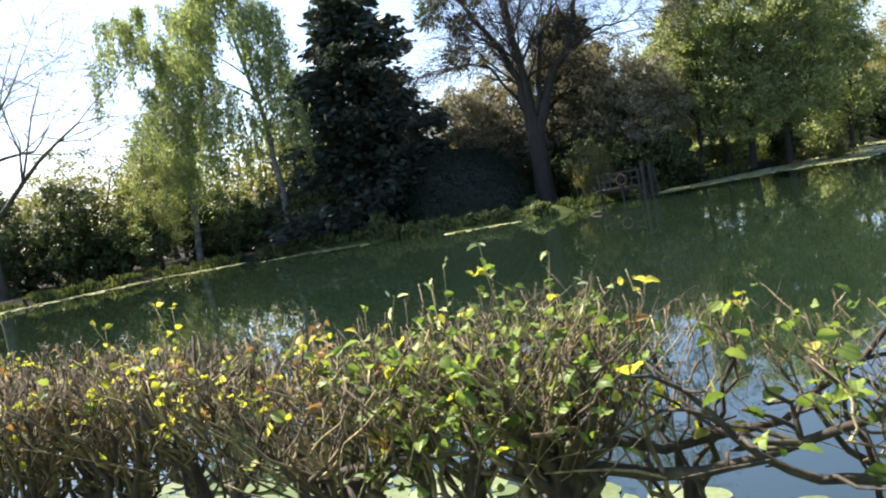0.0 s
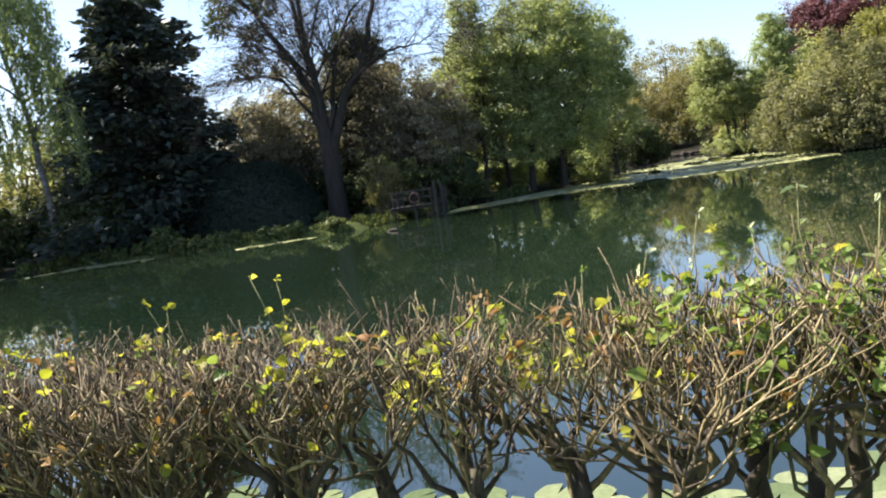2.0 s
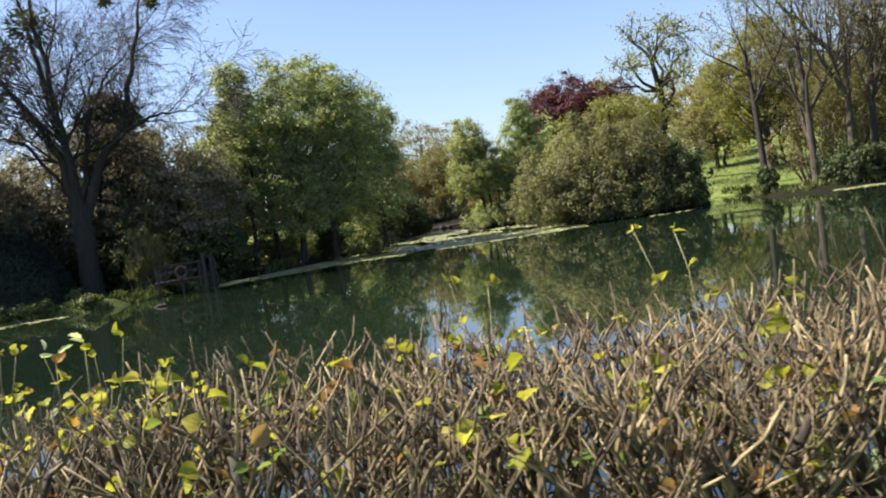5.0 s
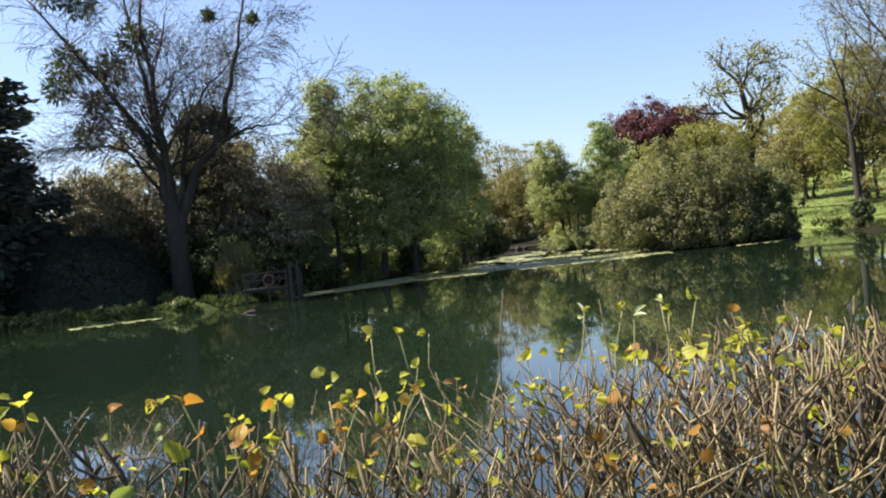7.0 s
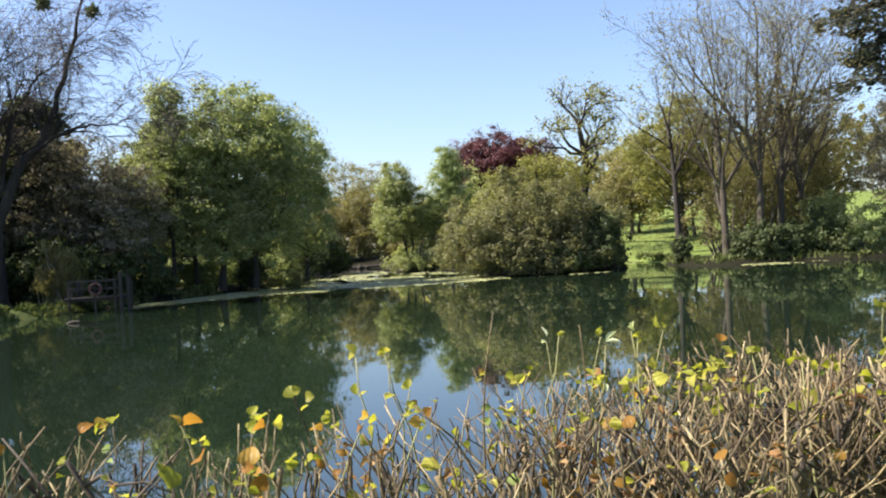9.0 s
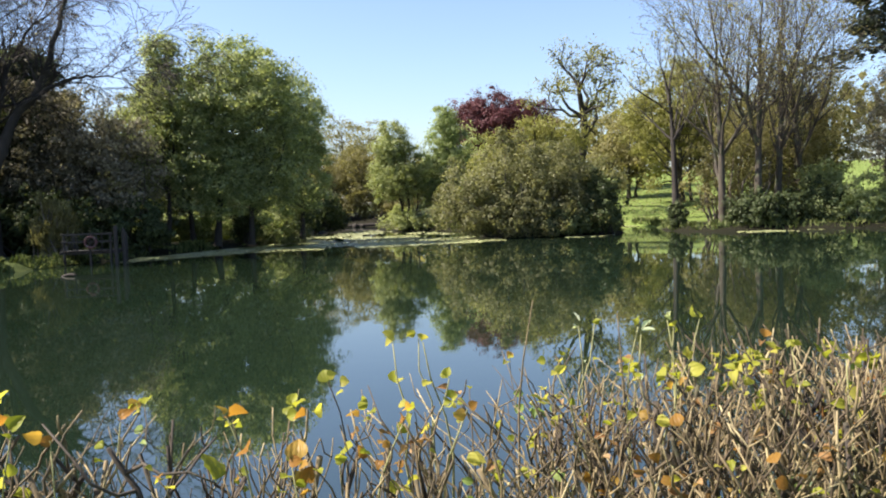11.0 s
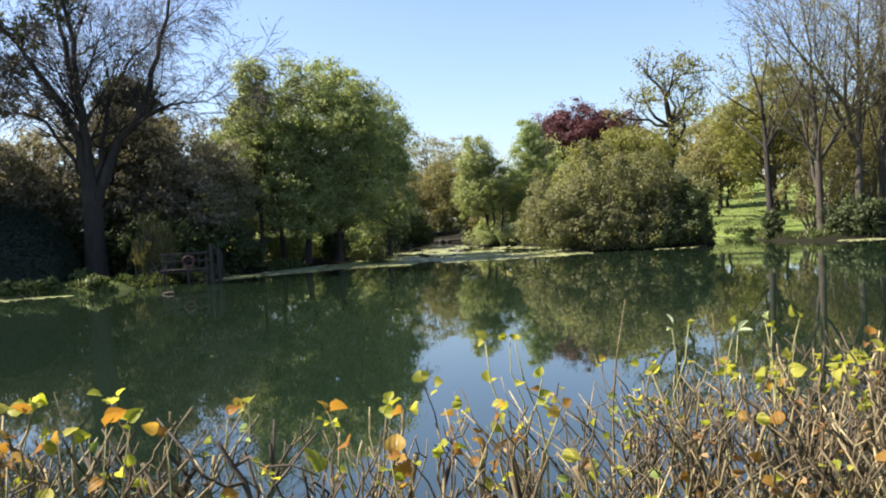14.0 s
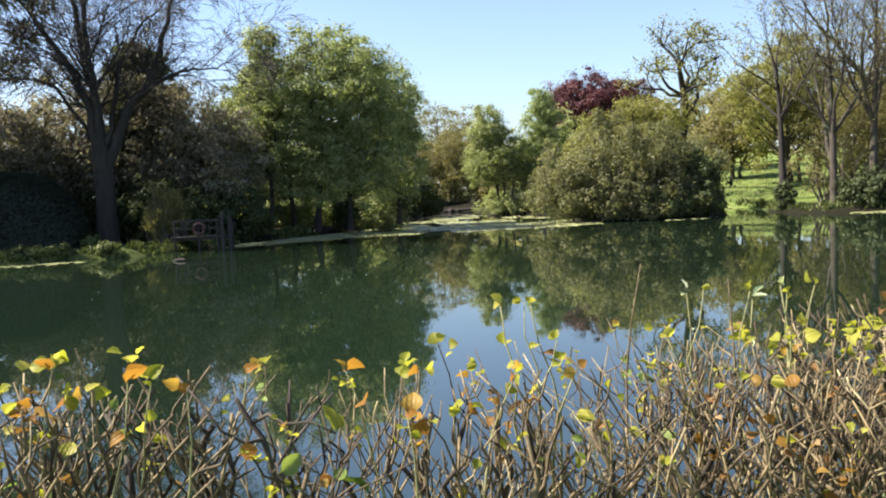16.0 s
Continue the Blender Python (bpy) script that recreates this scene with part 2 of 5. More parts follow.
def clumps_in(g, blobs, n, shell=0.45, gap=0.16, rough=0.22):
    """Clump places in the outer part of a cloud of blobs (x, y, z, rx, ry, rz), with holes left."""
    vol = np.array([b[3] * b[4] * b[5] for b in blobs]) ** (2 / 3)
    pick = g.choice(len(blobs), size=n * 3, p=vol / vol.sum())
    d = unit(g.normal(size=(n * 3, 3)))
    r = (shell + (1 - shell) * g.uniform(size=(n * 3, 1)) ** 0.6)
    lump = np.array([noise.noise(Vector(x * 2.3) + Vector((i * 3.1, 0, 0))) for x, i in zip(d, pick)])
    fine = np.array([noise.noise(Vector(x * 6.5) + Vector((0, i * 2.7, 0))) for x, i in zip(d, pick)])
    r = np.minimum(1.1, r * (1 + rough * lump[:, None] * 1.6 + rough * 0.9 * fine[:, None]))
    bl = np.array(blobs)[pick]
    pts = bl[:, :3] + d * r * bl[:, 3:6]
    hole = np.array([noise.noise(Vector(p) * 0.55) for p in pts])
    pts = pts[(hole > -0.5 + gap) & (pts[:, 2] > 0.25)]
    return pts[:n]


def wander(g, a, b, steps=4, bend=0.08, sag=0.0):
    a, b = np.asarray(a, float), np.asarray(b, float)
    ln = np.linalg.norm(b - a)
    out = []
    off = g.normal(size=3) * bend * ln
    for i in range(steps + 1):
        s = i / steps
        p = a + (b - a) * s + off * math.sin(math.pi * s) + g.normal(size=3) * bend * 0.25 * ln * (0 < i < steps)
        p[2] -= sag * ln * math.sin(math.pi * s)
        out.append(p)
    return out


def tuft_offsets(g, n):
    """Places in a ragged tuft of unit size, most of them in its outer part."""
    d = unit(g.normal(size=(n, 3)))
    return d * (0.35 + 1.25 * g.uniform(size=(n, 1)) ** 0.7 + 0.25 * g.normal(size=(n, 1)))


def leaf_tree(name, seed, at, trunks, blobs, n, per, spread, leaf, mats, label, category="tree", limbs=26, group=""):
    """A broad-leaved tree: trunks (x, y, top height, radius, lean x, lean y), limbs to the clumps, leaves in clumps."""
    g = rand(seed)
    crown_mat, bark = mats
    root = empty(name, at, label, category, group)
    ax, ay, az = at
    wood = Tubes()
    blobs = [(ax + b[0], ay + b[1], az + b[2], b[3], b[4], b[5]) for b in blobs]
    n, per, spread = int(n * 1.25), int(per * 2.3), spread * 1.12
    leaf = leaf * 0.92
    pts = clumps_in(g, blobs, n, 0.3, 0.1)
    stems = []
    for x, y, top, r, lx, ly in trunks:
        a, b = np.array((ax + x, ay + y, az - 0.15)), np.array((ax + x + lx, ay + y + ly, az + top))
        path = wander(g, a, b, 8, 0.025)
        rad = [r * (1.35 if i == 0 else 1.0) * (1 - 0.85 * (i / 8)) for i in range(9)]
        wood.add(path, rad, 8)
        stems.append((path, rad))
    for p in pts[g.choice(len(pts), size=min(limbs, len(pts)), replace=False)]:
        path, rad = stems[int(np.argmin([np.linalg.norm(s[0][4][:2] - p[:2]) for s in stems]))]
        ks = [k for k in range(2, 8) if path[k][2] < p[2] - 0.2]
        k = ks[-1] if ks else 2
        k = int(g.integers(2, k + 1))
        r = rad[k] * 0.5
        way = wander(g, path[k], p, 4, 0.09, 0.05)
        wood.add(way, [r, r * 0.7, r * 0.5, r * 0.32, r * 0.12], 5)
        for _ in range(3):
            q = way[int(g.integers(2, 5))]
            wood.add(wander(g, q, q + g.normal(size=3) * (0.8, 0.8, 0.5) * spread * 1.6 + (0, 0, 0.3), 2, 0.1), [r * 0.25, r * 0.15, r * 0.05], 3)
    part("trunk", wood.mesh("trunk", bark), root)
    size = g.uniform(0.55, 1.35, size=len(pts))
    off = tuft_offsets(g, len(pts) * per)
    heart = np.repeat(pts, per, axis=0)
    c = heart + off * (np.repeat(size, per)[:, None] * spread * np.array((1, 1, 0.7)))
    out = unit(unit(off) + 0.35 * unit(heart - pts.mean(axis=0)) + np.array((0, 0, 0.25)))
    ok = c[:, 2] > 0.08
    part("crown", quads_mesh("crown", leaf_quads(g, c[ok], leaf, leaf * 0.62, face=out[ok]), crown_mat), root)
    return root


def grow(g, wood, p, d, length, r, level, rule, tips):
    """A bare branch and all that springs from it."""
    steps = 5 if level < 2 else 3
    pts, rad = [p], [r]
    for i in range(steps):
        d = unit(d + g.normal(size=3) * rule["kink"] * (rule.get("straight", 1.0) if level == 0 else 1.0) + np.array((0, 0, rule["rise"][min(level, len(rule["rise"]) - 1)])))
        p = p + d * length / steps
        pts.append(p)
        rad.append(max(rule["thin"], r * (1 - 0.62 * (i + 1) / steps)))
    wood.add(pts, rad, (8, 6, 4, 3, 3, 3)[min(level, 5)], cap=False)
    if level >= rule["levels"]:
        tips.append((pts[-1], d))
        return
    for k in range(rule["forks"][level]):
        s = g.uniform(rule["from"], 1.0) if k else 1.0
        i = min(steps, max(1, int(round(s * steps))))
        out = unit(g.normal(size=3))
        out = unit(out - d * np.dot(out, d))
        w = rule["fan"] * g.uniform(0.6, 1.25) * (1.0 if k else 0.35)
        nd = unit(d * math.cos(w) + out * math.sin(w))
        grow(g, wood, pts[i], nd, length * rule["shrink"] * g.uniform(0.75, 1.2), rad[i] * (0.8 if k == 0 else 0.62), level + 1, rule, tips)


def bare_tree(name, seed, at, stems, rule, mats, label, category="tree", buds=0, bud_size=0.1, bud_spread=0.25):
    """stems: (x, y, length, radius, lean x, lean y)."""
    g = rand(seed)
    root = empty(name, at, label, category)
    wood, tips = Tubes(), []
    for x, y, ln, r, lx, ly in stems:
        p = np.array((at[0] + x, at[1] + y, at[2] - 0.2))
        d = unit(np.array((lx, ly, 1.0)))
        wood.add([p - (0, 0, 0.1), p + d * 0.35, p + d * 0.9], [r * 1.6, r * 1.12, r], 9, cap=False)
        grow(g, wood, p + d * 0.6, d, ln, r, 0, rule, tips)
    part("trunk", wood.mesh("trunk", mats[1]), root)
    if buds:
        t = np.array([q[0] for q in tips])
        c = np.repeat(t, buds, axis=0) + g.normal(size=(len(t) * buds, 3)) * bud_spread
        part("crown", quads_mesh("crown", leaf_quads(g, c, bud_size, bud_size * 0.6), mats[0]), root)
    return root, tips


def shrub(name, seed, at, blobs, n, per, spread, leaf, mats, label, stems=14, width=0.62, category="shrub", upward=False, group=""):
    """Many stems from the ground, leaves in clumps."""
    g = rand(seed)
    root = empty(name, at, label, category, group)
    ax, ay, az = at
    blobs = [(ax + b[0], ay + b[1], az + b[2], b[3], b[4], b[5]) for b in blobs]
    n, per = int(n * 0.95), int(per * 1.7)
    pts = clumps_in(g, blobs, n, 0.3, 0.05, 0.3)
    wood = Tubes()
    for p in pts[g.choice(len(pts), size=min(stems, len(pts)), replace=False)]:
        foot = np.array((ax + (p[0] - ax) * 0.45 + g.normal() * 0.2, ay + (p[1] - ay) * 0.4, az - 0.15))
        r = 0.05 + 0.012 * np.linalg.norm(p - foot)
        wood.add(wander(g, foot, p, 5, 0.08), [r, r * 0.8, r * 0.62, r * 0.45, r * 0.3, r * 0.12], 5)
    part("brushwood", wood.mesh("stems", mats[1]), root, kind="stuff")
    off = tuft_offsets(g, len(pts) * per)
    heart = np.repeat(pts, per, axis=0)
    c = heart + off * np.repeat(g.uniform(0.6, 1.4, size=len(pts)), per)[:, None] * spread
    out = unit(unit(off) + 0.35 * unit(heart - pts.mean(axis=0)) + np.array((0, 0, 0.25)))
    ok = c[:, 2] > 0.06
    c, out = c[ok], out[ok]
    if upward:
        leaves = leaf_quads(g, c, leaf, leaf * width, 0.0, unit(c - np.array((ax, ay, az - 1.0))))
    else:
        leaves = leaf_quads(g, c, leaf, leaf * width, face=out)
    part("foliage", quads_mesh("foliage", leaves, mats[0]), root)
    return root


# ---- the lie of the land ----
SHORE = [(-62, 1.9), (-44, 9), (-41, 18), (-39.5, 25), (-38.2, 30.5), (-33, 34.2), (-28, 36.0), (-24.5, 35.4), (-20, 35.7), (-15.6, 37.0),
         (-14.4, 40.5), (-12.6, 46), (-9.2, 51), (-7.2, 57), (-6.2, 66), (-4.6, 80), (-3.4, 93), (0.6, 93), (1.2, 80), (2.2, 72.5),
         (6.5, 71.5), (8.5, 64), (7.5, 54.5), (10, 52.6), (15, 52.4), (17.2, 55), (17.8, 67), (21.6, 68.5), (21.9, 62), (20.2, 55),
         (21.8, 51.2), (27, 50.4), (34, 49.0), (43, 42), (52, 26), (60, 10), (75, 1.9)]


def shore_distance(x, y):
    """Metres to the waterline, negative over water (arrays)."""
    inside = np.zeros(x.shape, bool)
    best = np.full(x.shape, 1e9)
    for (ax, ay), (bx, by) in zip(SHORE, SHORE[1:] + SHORE[:1]):
        ex, ey = bx - ax, by - ay
        s = np.clip(((x - ax) * ex + (y - ay) * ey) / (ex * ex + ey * ey), 0, 1)
        best = np.minimum(best, np.hypot(x - ax - s * ex, y - ay - s * ey))
        cross = ((ay > y) != (by > y)) & (x < ax + (y - ay) / (by - ay + 1e-12) * ex)
        inside ^= cross
    return np.where(inside, -best, best)


def ease(v):
    v = np.clip(v, 0, 1)
    return v * v * (3 - 2 * v)


def ground_height(x, y):
    d = shore_distance(x, y)
    z = np.where(d > 0, 0.02 + 0.36 * ease(d / 0.55), -0.9 * ease(-d / 1.8) + 0.02)
    hill = np.clip(y - 69, 0, 45) * 0.095 * ease((x - 9) / 9) + np.clip(y - 60, 0, 90) * 0.02
    hill = hill + np.clip(x - 26, 0, 60) * 0.04 * ease((y - 20) / 25)
    z = z + np.where(d > 0, hill, 0) * ease(d / 6)
    near = ease((2.1 - y) / 0.8) * ease((30 - np.abs(x)) / 8)
    z = z + near * 0.54
    return z


def height_at(x, y):
    return float(ground_height(np.array([float(x)]), np.array([float(y)]))[0])


def build_ground():
    xs = np.concatenate((np.linspace(-1500, -70, 14), np.arange(-66, 78, 0.8), np.linspace(82, 1500, 14)))
    ys = np.concatenate((np.linspace(-1500, -8, 12), np.arange(-6, 5, 0.3), np.arange(5, 100, 0.8), np.linspace(104, 1500, 16)))
    gx, gy = np.meshgrid(xs, ys)
    gz = ground_height(gx, gy)
    rough = np.array([noise.noise(Vector((a * 0.6, b * 0.6, 0))) for a, b in zip(gx.ravel(), gy.ravel())]).reshape(gx.shape)
    gz = gz + np.where(gz > 0.2, rough * 0.05, 0)
    verts = np.stack((gx.ravel(), gy.ravel(), gz.ravel()), axis=1)
    w = len(xs)
    faces = [(j * w + i, j * w + i + 1, (j + 1) * w + i + 1, (j + 1) * w + i) for j in range(len(ys) - 1) for i in range(w - 1)]
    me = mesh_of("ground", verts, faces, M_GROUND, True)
    # ground without turf keeps the soil's painted-in tree shade
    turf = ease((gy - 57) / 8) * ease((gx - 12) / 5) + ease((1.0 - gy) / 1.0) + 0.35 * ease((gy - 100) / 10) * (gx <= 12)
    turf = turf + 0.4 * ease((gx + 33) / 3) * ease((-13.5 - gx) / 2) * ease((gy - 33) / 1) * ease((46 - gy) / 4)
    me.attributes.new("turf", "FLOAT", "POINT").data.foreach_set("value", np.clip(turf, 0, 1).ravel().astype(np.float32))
    tagged(new("ground", me), "grassy banks and soil darkened for tree shade round the pond, rising to a lawn", "ground", kind="structure")
    # the sheet of water runs a little way under the banks
    tagged(new("water", mesh_of("water", [(-75, 0.9, 0), (85, 0.9, 0), (85, 98, 0), (-75, 98, 0)], [(0, 1, 2, 3)], M_WATER)),
           "calm dark green pond with mirror-like reflections", "water", kind="structure")


build_ground()


# ---- the far left bank ----
def weeping_birch(seed, at, height, spread, lean, label):
    """Slender leaning trunk, arching limbs, leafy strings that hang in curtains."""
    g = rand(seed)
    root = empty("weeping_birch", at, label, "tree")
    wood = Tubes()
    a = np.array(at) - (0, 0, 0.2)
    trunk = wander(g, a, a + (lean, g.normal() * 0.5, height), 10, 0.02)
    rad = [0.24 * (1 - 0.9 * i / 10) + 0.015 for i in range(11)]
    wood.add(trunk, rad, 8)
    leaves = []
    for k in range(30):
        i = int(g.integers(4, 11))
        turn = g.uniform(0, 2 * math.pi)
        reach = spread * (1.15 - 0.05 * i) * g.uniform(0.25, 1.0)
        tip = trunk[i] + np.array((math.cos(turn) * reach, math.sin(turn) * reach, g.uniform(-0.4, 1.6)))
        limb = wander(g, trunk[i], tip, 6, 0.06, -0.2)
        r = rad[i] * 0.5
        wood.add(limb, [r, r * 0.8, r * 0.62, r * 0.48, r * 0.35, r * 0.24, r * 0.12], 4)
        for j in range(3, 7):
            # a curtain of strings under each stretch of the limb
            drop0 = g.uniform(1.0, 4.8)
            for m in range(8):
                p = limb[j] + g.normal(size=3) * (0.22, 0.22, 0.15)
                drop = drop0 * g.uniform(0.5, 1.1)
                n = int(drop * 13) + 3
                f = np.linspace(0, 1, n)[:, None]
                string = p + np.concatenate((f * g.normal() * 0.35, f * g.normal() * 0.35, -f * drop), axis=1)
                string = string[string[:, 2] > at[2] + 1.6]
                if len(string) > 3:
                    wood.add([string[0], string[len(string) // 2], string[-1]], [0.012, 0.009, 0.006], 3)
                    leaves.append(string + g.normal(size=string.shape) * 0.11)
    c = np.concatenate(leaves)
    part("trunk", wood.mesh("trunk", M_BIRCH), root)
    down = np.tile(np.array((0, 0, -1.0)), (len(c), 1))
    part("crown", quads_mesh("crown", leaf_quads(g, c, 0.2, 0.11, 0.0, down), L_BIRCH), root)


weeping_birch(11, (-41.2, 35.6, 0.4), 16.5, 7.0, -1.2, "weeping silver birch in fresh leaf on the bank")
weeping_birch(12, (-34.4, 37.8, 0.4), 18.5, 6.6, -3.2, "tall leaning birch with hanging pale green strings")


def conifer(name, seed, at, height, spread, low, needle, label, boughs=74, droop=0.22, per=95, power=0.8):
    """A trunk with layered, uneven boughs of dark needles."""
    g = rand(seed)
    root = empty(name, at, label, "tree")
    wood = Tubes()
    a = np.array(at) - (0, 0, 0.2)
    trunk = wander(g, a, a + (g.normal() * 0.3, g.normal() * 0.3, height), 10, 0.012)
    wood.add(trunk, [0.42 * (1 - 0.93 * i / 10) for i in range(11)], 8)
    pts, ways = [], []
    for k in range(boughs):
        s = low + (0.985 - low) * (k + g.uniform(0, 0.8)) / boughs
        base = trunk[0] + (trunk[-1] - trunk[0]) * s
        out = k * 2.4 + g.normal() * 0.5
        f = max(0.0, (1 - s) / (1 - low))
        reach = spread * (0.1 + 0.9 * f ** power) * g.uniform(0.45, 1.18)
        d = np.array((math.cos(out), math.sin(out), 0.12 - 0.1 * f))
        tip = base + d * reach - (0, 0, droop * reach * 0.4)
        limb = wander(g, base, tip, 5, 0.03, -0.05)
        r = 0.03 + 0.012 * reach
        wood.add(limb, [r, r * 0.8, r * 0.6, r * 0.45, r * 0.3, r * 0.12], 4)
        n = int(per * (0.35 + f))
        u = g.uniform(0.15, 1.05, size=(n, 1)) ** 0.8
        lp = base + (tip - base) * u
        sidew = np.array((-d[1], d[0], 0))
        lp = lp + sidew * g.normal(size=(n, 1)) * reach * 0.2 * (1.1 - 0.55 * u) + g.normal(size=(n, 3)) * 0.16
        lp[:, 2] -= np.abs(g.normal(size=n)) * 0.22 * reach * 0.4
        pts.append(lp)
        ways.append(np.tile(d + np.array((0, 0, -0.25)), (n, 1)))
    c, w = np.concatenate(pts), np.concatenate(ways)
    part("trunk", wood.mesh("trunk", M_BARK_DARK), root)
    part("crown", quads_mesh("crown", leaf_quads(g, c, 0.55, 0.26, 0.2, w), needle), root)


conifer("conifer", 21, (-30.2, 41.2, 0.4), 15.6, 6.6, 0.04, L_NEEDLE, "broad dark green conifer with ragged layered boughs", 170, 0.25, 230, 0.55)
leaf_tree("broadleaf_tree", 22, (-24.6, 45.0, 0.4), [(0, 0, 6, 0.18, 0.3, 0)], [(-0.5, 0, 5.0, 2.4, 2.2, 3.2), (1.2, 0.5, 3.4, 2.0, 2.0, 2.4)],
          150, 34, 0.42, 0.2, (L_BROWN, M_BARK_DARK), "brown budding tree behind the clipped yew")


def clipped_yew(seed, at, rx, ry, h, label):
    """A clipped dome: a solid heart with a skin of short needles."""
    g = rand(seed)
    root = empty("clipped_yew", at, label, "hedge")
    verts, faces, nu, nv = [], [], 40, 14
    for j in range(nv + 1):
        v = j / nv * math.pi / 2
        for i in range(nu):
            u = 2 * math.pi * i / nu
            cu, su = math.cos(u), math.sin(u)
            k = (abs(cu) ** 2.4 + abs(su) ** 2.4) ** (-1 / 2.4)
            rr = math.cos(v) ** 0.7 if j < nv else 0.0
            lump = 1 + 0.05 * noise.noise(Vector((cu * 2, su * 2, v * 2)))
            verts.append((at[0] + rx * k * rr * cu * lump, at[1] + ry * k * rr * su * lump, at[2] - 0.1 + h * math.sin(v) ** 0.9 * (0.985 if j < nv else 1)))
    for j in range(nv):
        for i in range(nu):
            a, b = j * nu + i, j * nu + (i + 1) % nu
            faces.append((a, b, b + nu, a + nu))
    part("body", mesh_of("body", verts, faces, L_YEW, True), root)
    V = np.array(verts)
    F = np.array(faces)
    pick = F[g.integers(0, len(F), size=34000)]
    su, sv = g.uniform(size=(2, len(pick)))
    w = np.stack(((1 - su) * (1 - sv), su * (1 - sv), su * sv, (1 - su) * sv), axis=1)
    c = (V[pick] * w[:, :, None]).sum(axis=1)
    o = unit(c - np.array((at[0], at[1], at[2] + 1)))
    part("needles", quads_mesh("needles", leaf_quads(g, c + o * 0.04, 0.12, 0.06, 0, o), L_YEW), root)


clipped_yew(31, (-23.9, 41.2, 0.36), 4.6, 2.4, 4.1, "very dark clipped yew hedge with rounded shoulders")
shrub("dark_shrub", 32, (-46.5, 30.0, 0.4), [(0, 0, 2.6, 4.2, 2.4, 3.6), (3.2, 2.6, 1.6, 2.4, 1.8, 2.2), (-3, -4, 2.8, 3.4, 2.4, 3.8), (-6.5, -2, 3.4, 3.6, 2.4, 4.4), (-2.0, 1.5, 3.0, 3.0, 2.0, 3.8)], 1000, 40, 0.3, 0.22, (L_DEEP, M_BARK_DARK), "dark evergreen shrubbery along the far bank")
shrub("dark_shrub", 33, (-35.5, 38.4, 0.4), [(0, 0, 1.4, 3.4, 1.6, 2.2), (3.6, -0.6, 1.4, 2.6, 1.5, 2.0), (-3.6, -1.4, 1.2, 2.4, 1.4, 1.6)], 400, 36, 0.28, 0.2, (L_DEEP, M_BARK_DARK), "dark laurel shrubs beneath the conifer")
shrub("dark_shrub", 153, (-38.5, 40.5, 0.4), [(0, 0, 1.8, 4.0, 1.5, 2.8), (-4.5, -0.5, 1.8, 3.4, 1.5, 2.8), (4.0, 0.5, 1.6, 2.6, 1.5, 2.4)], 520, 30, 0.32, 0.22, (L_DEEP, M_BARK_DARK), "dark evergreens behind the birches")
shrub("dark_shrub", 154, (-42.6, 37.6, 0.4), [(0, 0, 1.4, 3.4, 1.2, 2.2), (3.0, 1.0, 1.4, 2.4, 1.2, 2.2)], 340, 30, 0.3, 0.2, (L_DEEP, M_BARK_DARK), "dark shrubs at the birches' feet")
shrub("budding_shrub", 34, (-52.0, 33.8, 0.5), [(0, 0, 4.6, 5.0, 3.0, 4.4), (5.0, 3.0, 4.6, 3.6, 2.6, 4.2)], 340, 34, 0.5, 0.2, (L_WILLOW, M_BARK), "tall grey-green budding shrubs", 26)
leaf_tree("young_larch", 35, (-42.4, 33.6, 0.4), [(0, 0, 7.4, 0.1, 0.1, 0)], [(0, 0, 2.6, 3.0, 2.2, 2.3), (0, 0, 5.0, 2.2, 1.8, 2.6), (0.1, 0, 7.4, 1.2, 1.0, 2.0)],
          200, 20, 0.34, 0.16, (L_LIME, M_BARK), "small yellow-green tree with tiered branches")
BARE_RULE = {"kink": 0.13, "rise": (0.05, 0.10, 0.04, 0.0, -0.05), "thin": 0.012, "levels": 4, "forks": (6, 5, 5, 4), "from": 0.35, "fan": 0.62, "shrink": 0.62}
bare_tree("bare_tree", 36, (-44.0, 23.8, 0.4), [(0, 0, 9.4, 0.34, 0.12, 0.05)], {**BARE_RULE, "forks": (11, 6, 5, 4), "fan": 0.9, "shrink": 0.72, "rise": (0.05, 0.06, 0.0, -0.08, -0.16)}, (None, M_BARK), "leafless tree reaching over the pond's edge")

# great bare tree with mistletoe
GREAT_RULE = {"kink": 0.17, "rise": (0.06, 0.14, 0.06, -0.02, -0.10, -0.16), "thin": 0.010, "levels": 5, "forks": (4, 7, 6, 5, 3), "from": 0.2, "fan": 0.62, "shrink": 0.6}
great = empty("great_bare_tree", (-18.8, 42.6, 0.38), "tall leafless tree with mistletoe balls, dark against the sky", "tree")


